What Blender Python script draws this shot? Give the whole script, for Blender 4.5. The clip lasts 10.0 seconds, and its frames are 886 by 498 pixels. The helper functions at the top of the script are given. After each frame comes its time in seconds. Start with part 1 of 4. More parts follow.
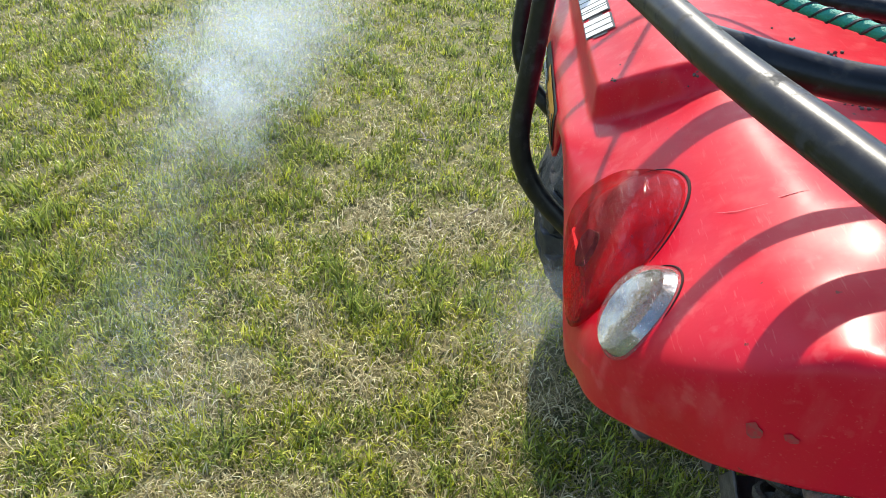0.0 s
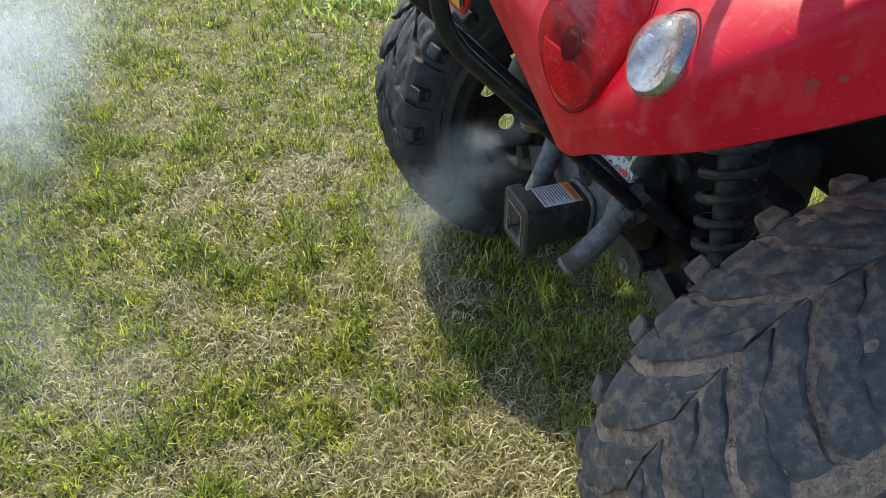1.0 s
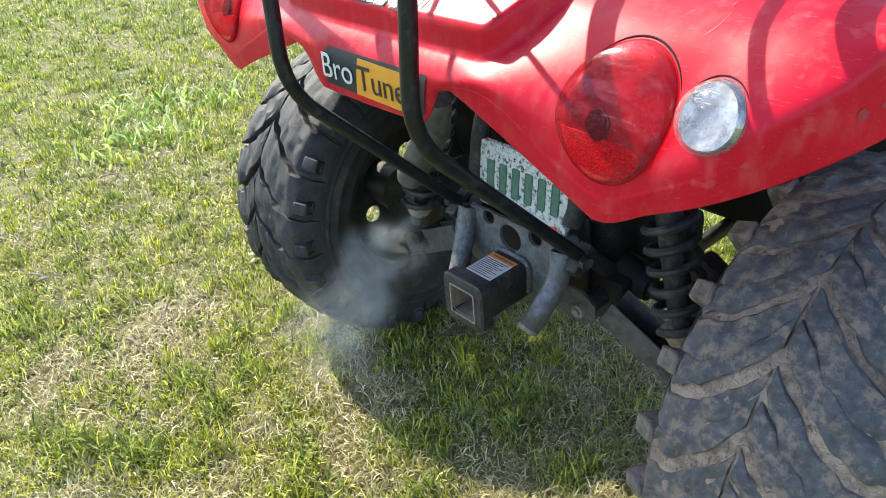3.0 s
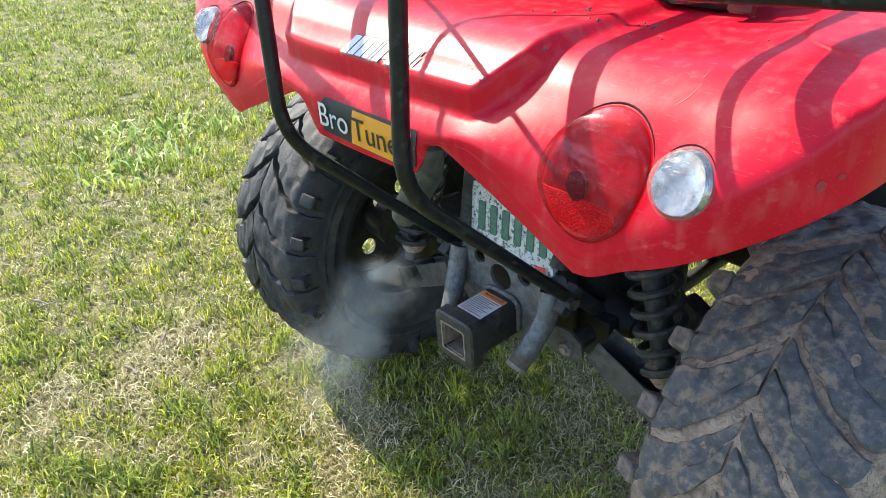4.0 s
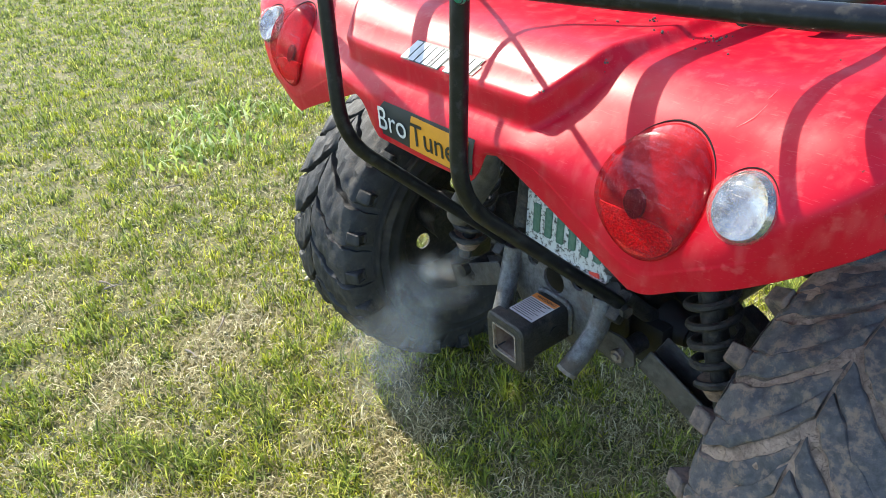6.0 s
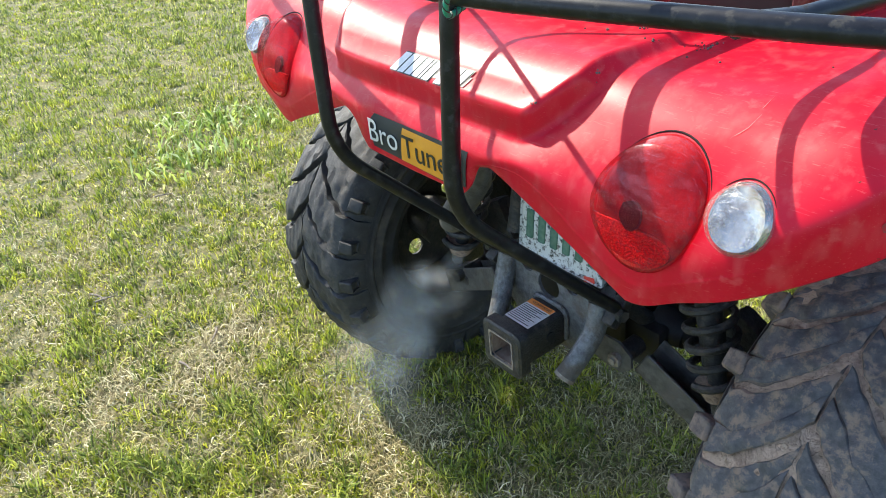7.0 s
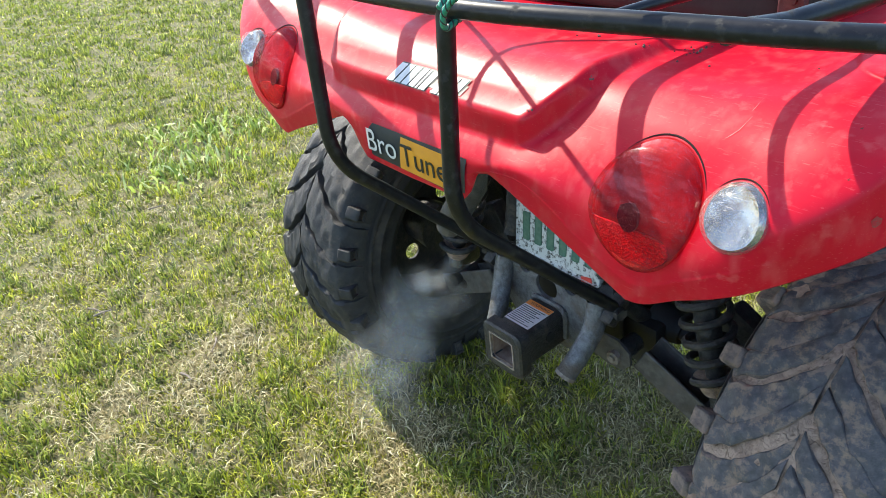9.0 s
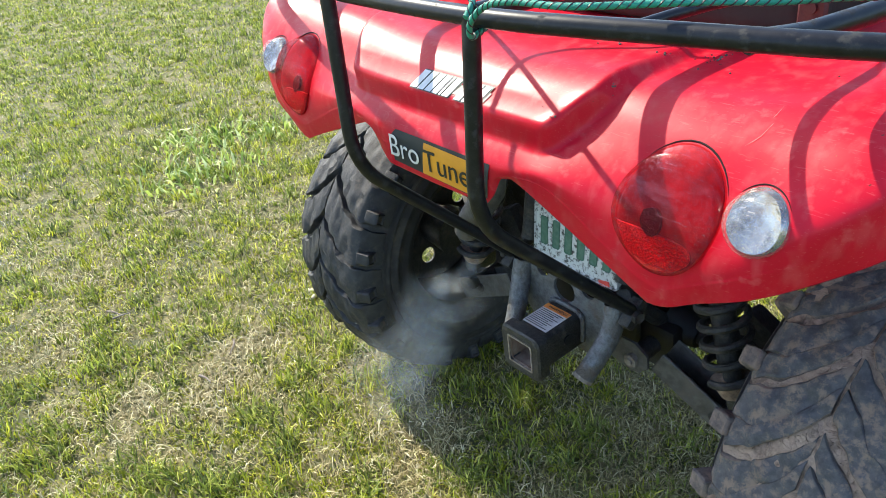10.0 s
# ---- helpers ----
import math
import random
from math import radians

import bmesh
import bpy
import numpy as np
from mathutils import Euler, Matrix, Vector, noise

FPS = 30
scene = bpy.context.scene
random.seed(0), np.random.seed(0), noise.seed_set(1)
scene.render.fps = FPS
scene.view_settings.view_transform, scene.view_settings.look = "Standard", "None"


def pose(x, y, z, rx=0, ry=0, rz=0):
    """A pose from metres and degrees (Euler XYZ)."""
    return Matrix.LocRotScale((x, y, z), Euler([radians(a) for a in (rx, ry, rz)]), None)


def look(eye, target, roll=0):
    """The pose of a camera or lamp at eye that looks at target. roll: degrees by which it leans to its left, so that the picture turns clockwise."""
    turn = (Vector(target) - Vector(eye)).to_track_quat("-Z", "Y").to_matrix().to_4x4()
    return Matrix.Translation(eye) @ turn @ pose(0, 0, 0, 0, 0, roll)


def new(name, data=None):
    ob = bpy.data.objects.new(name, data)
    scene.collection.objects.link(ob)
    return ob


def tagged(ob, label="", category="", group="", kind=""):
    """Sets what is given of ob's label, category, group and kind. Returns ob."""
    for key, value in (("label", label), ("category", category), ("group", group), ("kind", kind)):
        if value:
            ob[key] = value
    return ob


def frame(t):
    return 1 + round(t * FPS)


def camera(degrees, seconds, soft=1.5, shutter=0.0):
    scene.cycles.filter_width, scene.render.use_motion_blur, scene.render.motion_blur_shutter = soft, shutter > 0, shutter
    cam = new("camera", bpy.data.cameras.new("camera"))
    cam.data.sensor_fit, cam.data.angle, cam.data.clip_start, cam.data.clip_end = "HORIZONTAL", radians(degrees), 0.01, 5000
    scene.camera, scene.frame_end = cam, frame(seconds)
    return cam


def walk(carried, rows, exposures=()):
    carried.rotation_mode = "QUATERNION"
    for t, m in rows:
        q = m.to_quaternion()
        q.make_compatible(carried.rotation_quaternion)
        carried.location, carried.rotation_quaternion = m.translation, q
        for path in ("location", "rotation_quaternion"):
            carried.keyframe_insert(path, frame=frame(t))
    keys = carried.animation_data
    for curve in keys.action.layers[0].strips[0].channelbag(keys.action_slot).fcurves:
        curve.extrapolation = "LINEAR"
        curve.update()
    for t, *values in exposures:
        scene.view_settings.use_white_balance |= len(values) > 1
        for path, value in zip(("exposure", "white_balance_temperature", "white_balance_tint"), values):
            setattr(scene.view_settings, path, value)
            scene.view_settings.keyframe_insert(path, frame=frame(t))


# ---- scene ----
cam = camera(61.2, 10.0, soft=0.85)
PATH = [
    (0, (0.757, -0.188, 1.052), (-0.864, -0.266, -0.118), 3.5),
    (0.5, (0.77, -0.194, 1.051), (-0.843, -0.194, -0.132), 3.3),
    (0.7, (0.774, -0.232, 1.033), (-0.823, -0.112, -0.165), 2.4),
    (0.8, (0.792, -0.269, 1.025), (-0.791, -0.075, -0.181), 0.1),
    (1, (0.83, -0.376, 0.976), (-0.692, 0.111, -0.226), -0.5),
    (1.5, (0.852, -0.462, 0.987), (-0.576, 0.329, -0.168), -0.1),
    (2, (0.782, -0.46, 1.002), (-0.617, 0.403, -0.137), -1.3),
    (2.2, (0.751, -0.475, 1.014), (-0.624, 0.367, -0.17), -4.6),
    (3.3, (0.701, -0.608, 1.012), (-0.617, 0.498, -0.007), -4.9),
    (3.5, (0.703, -0.601, 1.045), (-0.621, 0.504, 0.032), -4.9),
    (4, (0.722, -0.589, 1.056), (-0.62, 0.495, 0.044), -4.7),
    (4.5, (0.727, -0.576, 1.079), (-0.647, 0.463, 0.062), -4.6),
    (5, (0.728, -0.585, 1.078), (-0.677, 0.408, 0.058), -4.8),
    (5.5, (0.724, -0.585, 1.078), (-0.696, 0.379, 0.051), -5.1),
    (7, (0.702, -0.578, 1.095), (-0.695, 0.398, 0.048), -6.6),
    (7.5, (0.701, -0.575, 1.099), (-0.684, 0.417, 0.051), -7.1),
    (8, (0.694, -0.568, 1.105), (-0.684, 0.434, 0.057), -7.5),
    (8.5, (0.694, -0.572, 1.11), (-0.684, 0.431, 0.063), -7.7),
    (9, (0.706, -0.595, 1.109), (-0.678, 0.402, 0.065), -7.9),
    (9.5, (0.704, -0.606, 1.123), (-0.69, 0.383, 0.084), -8.0),
    (10, (0.707, -0.616, 1.119), (-0.696, 0.368, 0.087), -8.2),
]
walk(cam, [(t, look(eye, target, roll)) for t, eye, target, roll in PATH],
     [(0, 1.18), (0.5, 1.12), (0.8, 1.05), (1.0, 1.05), (1.5, 1.46), (2.0, 1.66), (3.5, 1.74), (4.5, 1.63), (5.5, 1.58), (7.0, 1.58), (8.0, 1.55), (10, 1.50)])

# ---- light ----
SUN_WAY = Vector((-1.08, -0.045, 1.0)).normalized()  # towards the sun
world = bpy.data.worlds.new("sky")
scene.world = world
world.use_nodes = True
wn = world.node_tree.nodes
sky = wn.new("ShaderNodeTexSky")
sky.sky_type = "NISHITA"
sky.sun_disc = False
sky.ozone_density, sky.air_density = 3.0, 1.1
sky.sun_elevation = math.asin(SUN_WAY.z)
sky.sun_rotation = math.atan2(SUN_WAY.x, SUN_WAY.y) % (2 * math.pi)
world.node_tree.links.new(sky.outputs[0], wn["Background"].inputs[0])
wn["Background"].inputs[1].default_value = 0.15
sun = new("sun", bpy.data.lights.new("sun", "SUN"))
sun.data.energy, sun.data.angle, sun.data.color = 3.1, radians(0.6), (1.0, 0.94, 0.78)
sun.matrix_world = look(SUN_WAY * 20, (0, 0, 0))


# ---- materials ----
def material(name, base, rough=0.5, metal=0.0, vary=None, scale=40.0, bump=0.0, bump_scale=200.0,
             dirt=None, dirt_scale=12.0, dirt_amount=0.5, coat=0.0, detail=6.0, cracks=0.0, grit=0.55):
    """Principled surface: base colour mottled towards vary, dirt in patches, fine bump."""
    m = bpy.data.materials.new(name)
    m.use_nodes = True
    nodes, links = m.node_tree.nodes, m.node_tree.links
    shader = nodes["Principled BSDF"]
    shader.inputs["Roughness"].default_value = rough
    shader.inputs["Metallic"].default_value = metal
    shader.inputs["Coat Weight"].default_value = coat
    place = nodes.new("ShaderNodeTexCoord").outputs["Object"]

    tight = 0.15 * (1 - 2.2 * max(0, grit - 0.55))

    def cloud(size, soft=detail, low=0.5 - tight, high=0.5 + tight):
        tex = nodes.new("ShaderNodeTexNoise")
        tex.inputs["Scale"].default_value, tex.inputs["Detail"].default_value = size, soft
        tex.inputs["Roughness"].default_value = grit
        links.new(place, tex.inputs["Vector"])
        ramp = nodes.new("ShaderNodeMapRange")
        ramp.inputs["From Min"].default_value, ramp.inputs["From Max"].default_value = low, high
        links.new(tex.outputs["Fac"], ramp.inputs["Value"])
        return ramp.outputs[0]

    def blend(fac, a, b):
        mix = nodes.new("ShaderNodeMix")
        mix.data_type = "RGBA"
        links.new(fac, mix.inputs["Factor"])
        for socket, value in ((mix.inputs["A"], a), (mix.inputs["B"], b)):
            if isinstance(value, tuple):
                socket.default_value = (*value, 1)
            else:
                links.new(value, socket)
        return mix.outputs["Result"]

    colour = base
    if vary:
        colour = blend(cloud(scale), base, vary)
    if dirt:
        patch = cloud(dirt_scale, 8, 0.62 - 0.3 * dirt_amount, 0.62 - 0.3 * dirt_amount + 1.07 * tight)
        colour = blend(patch, colour, dirt)
        r = nodes.new("ShaderNodeMapRange")
        r.inputs["To Min"].default_value, r.inputs["To Max"].default_value = rough, 0.9
        links.new(patch, r.inputs["Value"])
        links.new(r.outputs[0], shader.inputs["Roughness"])
    if isinstance(colour, tuple):
        shader.inputs["Base Color"].default_value = (*colour, 1)
    else:
        links.new(colour, shader.inputs["Base Color"])
    if bump:
        relief = nodes.new("ShaderNodeBump")
        relief.inputs["Strength"].default_value, relief.inputs["Distance"].default_value = bump, 0.002
        links.new(cloud(bump_scale, 4, 0, 1), relief.inputs["Height"])
        if cracks:
            cell = nodes.new("ShaderNodeTexVoronoi")
            cell.feature = "DISTANCE_TO_EDGE"
            cell.inputs["Scale"].default_value = cracks
            warp = nodes.new("ShaderNodeTexNoise")
            warp.inputs["Scale"].default_value = cracks * 0.5
            links.new(place, warp.inputs["Vector"])
            shift = nodes.new("ShaderNodeVectorMath")
            shift.operation = "MULTIPLY_ADD"
            shift.inputs[1].default_value = (0.05, 0.05, 0.05)
            links.new(warp.outputs["Color"], shift.inputs[0])
            links.new(place, shift.inputs[2])
            links.new(shift.outputs[0], cell.inputs["Vector"])
            edge = nodes.new("ShaderNodeMapRange")
            edge.inputs["From Max"].default_value = 0.045
            links.new(cell.outputs["Distance"], edge.inputs["Value"])
            deep = nodes.new("ShaderNodeBump")
            deep.inputs["Strength"].default_value, deep.inputs["Distance"].default_value = 0.9, 0.004
            links.new(edge.outputs[0], deep.inputs["Height"])
            links.new(deep.outputs[0], relief.inputs["Normal"])
        links.new(relief.outputs[0], shader.inputs["Normal"])
    return m


def blade_material(name, low, high, dry, dry_from):
    """Grass: each blade has a colour of its own, and some light passes through."""
    m = bpy.data.materials.new(name)
    m.use_nodes = True
    nodes, links = m.node_tree.nodes, m.node_tree.links
    shader = nodes["Principled BSDF"]
    geo = nodes.new("ShaderNodeNewGeometry")
    ramp = nodes.new("ShaderNodeValToRGB")
    ramp.color_ramp.elements[0].color, ramp.color_ramp.elements[1].color = (*low, 1), (*high, 1)
    ramp.color_ramp.elements[1].position = dry_from
    ramp.color_ramp.elements.new(1.0).color = (*dry, 1)
    links.new(geo.outputs["Random Per Island"], ramp.inputs[0])
    links.new(ramp.outputs[0], shader.inputs["Base Color"])
    shader.inputs["Roughness"].default_value, shader.inputs["Specular IOR Level"].default_value = 0.38, 0.5
    through_light = nodes.new("ShaderNodeBsdfTranslucent")
    links.new(ramp.outputs[0], through_light.inputs[0])
    mix = nodes.new("ShaderNodeMixShader")
    mix.inputs[0].default_value = 0.42
    links.new(shader.outputs[0], mix.inputs[1])
    links.new(through_light.outputs[0], mix.inputs[2])
    links.new(mix.outputs[0], nodes["Material Output"].inputs["Surface"])
    return m


RED = material("red_plastic", (0.47, 0.0035, 0.017), 0.42, vary=(0.53, 0.006, 0.023), scale=11, bump=0.10, bump_scale=70)


def wear(m, scratch, speck):
    """Fine pale scratches and small dark specks over a finished material."""
    nodes, links = m.node_tree.nodes, m.node_tree.links
    shader = nodes["Principled BSDF"]
    shader.inputs["Specular IOR Level"].default_value = 0.10
    shader.inputs["Coat Weight"].default_value, shader.inputs["Coat Roughness"].default_value = 0.20, 0.25
    colour = shader.inputs["Base Color"].links[0].from_socket
    place = nodes.new("ShaderNodeTexCoord").outputs["Object"]
    for turn, stretch, size, low, high, tone, amount in (((0.3, 0.5, 0.6), (48, 520, 520), 1.0, 0.64, 0.71, scratch, 0.35),
                                                         ((1.0, 0.1, -0.7), (60, 640, 640), 1.0, 0.65, 0.72, scratch, 0.35),
                                                         ((0, 0, 0), (1, 1, 1), 60.0, 0.61, 0.70, scratch, 0.35),
                                                         ((0.1, 0.2, 0.1), (62, 62, 26), 1.0, 0.50, 0.72, scratch, 0.30),
                                                         ((0, 0, 0), (1, 1, 1), 110.0, 0.735, 0.765, speck, 0.8)):
        mapping = nodes.new("ShaderNodeMapping")
        mapping.inputs["Rotation"].default_value, mapping.inputs["Scale"].default_value = turn, stretch
        links.new(place, mapping.inputs["Vector"])
        tex = nodes.new("ShaderNodeTexNoise")
        tex.inputs["Scale"].default_value, tex.inputs["Detail"].default_value = size, 5
        links.new(mapping.outputs[0], tex.inputs["Vector"])
        ramp = nodes.new("ShaderNodeMapRange")
        ramp.inputs["From Min"].default_value, ramp.inputs["From Max"].default_value = low, high
        ramp.inputs["To Max"].default_value = amount
        links.new(tex.outputs["Fac"], ramp.inputs["Value"])
        mix = nodes.new("ShaderNodeMix")
        mix.data_type = "RGBA"
        links.new(ramp.outputs[0], mix.inputs["Factor"])
        links.new(colour, mix.inputs["A"])
        mix.inputs["B"].default_value = (*tone, 1)
        colour = mix.outputs["Result"]
    links.new(colour, shader.inputs["Base Color"])


wear(RED, (0.56, 0.10, 0.10), (0.06, 0.03, 0.02))
BLACK_TUBE = material("black_paint", (0.005, 0.005, 0.007), 0.36, vary=(0.012, 0.012, 0.014), scale=60, bump=0.05, bump_scale=160,
                      dirt=(0.040, 0.038, 0.036), dirt_scale=75, dirt_amount=0.24, grit=0.68)
BLACK_TUBE.node_tree.nodes["Principled BSDF"].inputs["Specular IOR Level"].default_value = 0.32
BLACK_PLASTIC = material("black_plastic", (0.009, 0.009, 0.010), 0.7, vary=(0.02, 0.019, 0.018), scale=25, bump=0.2)
WALL = material("tyre_wall", (0.030, 0.028, 0.031), 0.6, vary=(0.060, 0.055, 0.055), scale=30, bump=0.4, bump_scale=500,
                dirt=(0.14, 0.12, 0.10), dirt_scale=20, dirt_amount=0.2, grit=0.65)
RUBBER = material("tyre_rubber", (0.016, 0.016, 0.018), 0.62, vary=(0.030, 0.030, 0.031), scale=55, bump=0.7, bump_scale=380,
                  dirt=(0.085, 0.074, 0.062), dirt_scale=34, dirt_amount=0.22, detail=10.0, grit=0.74)
CARCASS = material("worn_rubber", (0.012, 0.012, 0.013), 0.75, vary=(0.026, 0.025, 0.025), scale=45, bump=0.7, bump_scale=300,
                   dirt=(0.07, 0.06, 0.05), dirt_scale=22, dirt_amount=0.3)
DUSTY_RUBBER = material("dusty_rubber", (0.055, 0.052, 0.054), 0.62, vary=(0.098, 0.090, 0.090), scale=95, bump=0.7, bump_scale=700,
                        dirt=(0.23, 0.165, 0.125), dirt_scale=48, dirt_amount=0.40, detail=14.0, grit=0.72)
DUSTY_EDGE = material("dusty_rubber_edge", (0.075, 0.060, 0.056), 0.8, vary=(0.17, 0.130, 0.110), scale=80, bump=0.9, bump_scale=600,
                      dirt=(0.25, 0.175, 0.135), dirt_scale=50, dirt_amount=0.44, detail=14.0, grit=0.72)
MUD = material("dried_mud", (0.42, 0.295, 0.215), 0.95, vary=(0.20, 0.138, 0.102), scale=60, bump=1.0, bump_scale=420, cracks=115.0, detail=12.0, grit=0.70)
STEEL = material("grey_steel", (0.16, 0.165, 0.172), 0.5, 0.3, vary=(0.085, 0.085, 0.088), scale=120, bump=0.8, bump_scale=300,
                 dirt=(0.12, 0.10, 0.08), dirt_scale=25, dirt_amount=0.3)
DARK_STEEL = material("dark_steel", (0.016, 0.016, 0.016), 0.48, 0.2, vary=(0.038, 0.036, 0.035), scale=130, bump=1.0, bump_scale=260,
                      dirt=(0.10, 0.085, 0.070), dirt_scale=48, dirt_amount=0.30, grit=0.68)
DULL_STEEL = material("dull_steel", (0.11, 0.104, 0.096), 0.6, 0.2, vary=(0.05, 0.046, 0.042), scale=60, bump=0.6, bump_scale=300,
                      dirt=(0.13, 0.112, 0.095), dirt_scale=30, dirt_amount=0.35)
RUST = material("worn_edge", (0.17, 0.125, 0.09), 0.7, 0.2, vary=(0.32, 0.28, 0.24), scale=120, bump=0.3)
RUST_INSIDE = material("rusty_inside", (0.14, 0.085, 0.06), 0.9, vary=(0.22, 0.16, 0.12), scale=60, bump=0.3)
WHITE = material("white_vinyl", (0.66, 0.66, 0.65), 0.45, vary=(0.56, 0.56, 0.54), scale=90)
INK = material("black_ink", (0.015, 0.015, 0.017), 0.45)
NAVY = material("dark_vinyl", (0.010, 0.014, 0.020), 0.5, vary=(0.018, 0.024, 0.030), scale=50)
YELLOW = material("yellow_vinyl", (0.72, 0.31, 0.02), 0.4, vary=(0.64, 0.27, 0.025), scale=40)
ORANGE = material("orange_print", (0.75, 0.25, 0.05), 0.5)
GREEN_INK = material("plate_green", (0.05, 0.14, 0.10), 0.6, vary=(0.10, 0.19, 0.14), scale=120)
PLATE_WHITE = material("plate_paint", (0.60, 0.62, 0.62), 0.5, vary=(0.58, 0.60, 0.60), scale=80,
                       dirt=(0.05, 0.047, 0.043), dirt_scale=150, dirt_amount=0.42, grit=0.65)
BRACKET = material("maroon_steel", (0.045, 0.008, 0.012), 0.5, vary=(0.08, 0.02, 0.02), scale=80, bump=0.4)
CRUMB = material("mud_crumb", (0.06, 0.048, 0.042), 0.95, vary=(0.14, 0.12, 0.10), scale=200, bump=0.4)
TAG_RED = material("red_tag", (0.65, 0.06, 0.04), 0.5)
CORD_GREEN = material("green_cord", (0.01, 0.20, 0.13), 0.6, vary=(0.02, 0.27, 0.18), scale=300, bump=0.4, bump_scale=900)
SOIL = material("soil", (0.085, 0.092, 0.026), 0.95, vary=(0.25, 0.205, 0.095), scale=90, bump=1.0, bump_scale=140,
                dirt=(0.065, 0.07, 0.024), dirt_scale=12, dirt_amount=0.5)
FAR_LAWN = material("far_lawn", (0.10, 0.125, 0.022), 0.9, vary=(0.17, 0.165, 0.055), scale=9, bump=1.0, bump_scale=60,
                    dirt=(0.08, 0.105, 0.018), dirt_scale=3.0, dirt_amount=0.6)
GRASS = blade_material("grass_blades", (0.075, 0.110, 0.008), (0.51, 0.54, 0.034), (0.86, 0.80, 0.18), 0.76)
GRASS_DEEP = blade_material("deep_grass_blades", (0.050, 0.076, 0.018), (0.35, 0.42, 0.055), (0.72, 0.70, 0.18), 0.82)
STRAW = blade_material("straw_blades", (0.19, 0.150, 0.070), (0.56, 0.48, 0.24), (0.95, 0.89, 0.57), 0.72)
WEED = blade_material("weed_leaves", (0.16, 0.25, 0.03), (0.45, 0.55, 0.12), (0.84, 0.86, 0.48), 0.7)


def lens_material(name, tint, dusty, share, rough):
    """Coloured clear plastic: light passes tinted through it, under a gloss with fine dust, smears and scratches."""
    m = material(name, dusty, rough, vary=tuple(c * 0.6 for c in dusty), scale=420, bump=0.06, bump_scale=90, detail=8.0)
    nodes, links = m.node_tree.nodes, m.node_tree.links
    shader = nodes["Principled BSDF"]
    shader.inputs["Specular IOR Level"].default_value = 0.6
    clear = nodes.new("ShaderNodeBsdfTransparent")
    clear.inputs[0].default_value = (*tint, 1)
    place = nodes.new("ShaderNodeTexCoord").outputs["Object"]
    total = None
    for turn, stretch, low, high, top in (((0, 0, 0), (380, 380, 380), 0.40, 0.72, share[1] - share[0]), ((0.2, 0.4, 0.9), (22, 130, 40), 0.48, 0.70, 0.22),
                                          ((0.3, -0.6, 0.5), (18, 700, 500), 0.64, 0.70, 0.45), ((0.3, 0.7, 0.5), (18, 700, 500), 0.65, 0.71, 0.45)):
        mapping = nodes.new("ShaderNodeMapping")
        mapping.inputs["Rotation"].default_value, mapping.inputs["Scale"].default_value = turn, stretch
        links.new(place, mapping.inputs["Vector"])
        film = nodes.new("ShaderNodeTexNoise")
        film.inputs["Scale"].default_value, film.inputs["Detail"].default_value = 1.0, 7
        links.new(mapping.outputs[0], film.inputs["Vector"])
        amount = nodes.new("ShaderNodeMapRange")
        amount.inputs["From Min"].default_value, amount.inputs["From Max"].default_value = low, high
        amount.inputs["To Min"].default_value, amount.inputs["To Max"].default_value = (share[0], share[1]) if total is None else (0, top)
        links.new(film.outputs["Fac"], amount.inputs["Value"])
        if total is None:
            total = amount.outputs[0]
        else:
            add = nodes.new("ShaderNodeMath")
            add.use_clamp = True
            links.new(total, add.inputs[0])
            links.new(amount.outputs[0], add.inputs[1])
            total = add.outputs[0]
    mix = nodes.new("ShaderNodeMixShader")
    links.new(total, mix.inputs[0])
    links.new(clear.outputs[0], mix.inputs[1])
    links.new(shader.outputs[0], mix.inputs[2])
    links.new(mix.outputs[0], nodes["Material Output"].inputs["Surface"])
    return m


RED_LENS = lens_material("red_lens", (0.82, 0.17, 0.22), (0.42, 0.07, 0.10), (0.07, 0.26), 0.18)
CLEAR_LENS = lens_material("clear_lens", (0.95, 0.95, 0.94), (0.50, 0.48, 0.46), (0.10, 0.36), 0.12)
RED_BOWL = material("red_lamp_inside", (0.42, 0.004, 0.014), 0.35, vary=(0.20, 0.003, 0.010), scale=30, bump=0.3, bump_scale=80)
RED_REFLECTOR = material("red_reflector", (0.90, 0.016, 0.020), 0.3, vary=(0.42, 0.005, 0.010), scale=420, bump=1.0, bump_scale=420, detail=2.0)
BULB_DARK = material("dark_bulb", (0.035, 0.008, 0.012), 0.5, vary=(0.08, 0.012, 0.016), scale=120, bump=0.4)
SILVER = material("lamp_silver", (0.50, 0.49, 0.48), 0.22, 0.9, vary=(0.24, 0.19, 0.18), scale=70, bump=1.0, bump_scale=42, detail=3.0)
# near-black colour that stands for the shade in the gap above each lens
GAP_SHADE = material("painted_gap_shade", (0.012, 0.003, 0.003), 0.95, vary=(0.03, 0.005, 0.005), scale=60)


# ---- mesh helpers ----
def part(name, bm, mat, parent, label="", smooth=True):
    """One mesh object from a bmesh, under a thing or a part."""
    me = bpy.data.meshes.new(name)
    bmesh.ops.recalc_face_normals(bm, faces=bm.faces)
    bm.to_mesh(me)
    bm.free()
    me.materials.append(mat)
    if smooth:
        me.polygons.foreach_set("use_smooth", [True] * len(me.polygons))
        me.set_sharp_from_angle(angle=radians(38))
    ob = new(name, me)
    ob.parent = parent
    return tagged(ob, label)


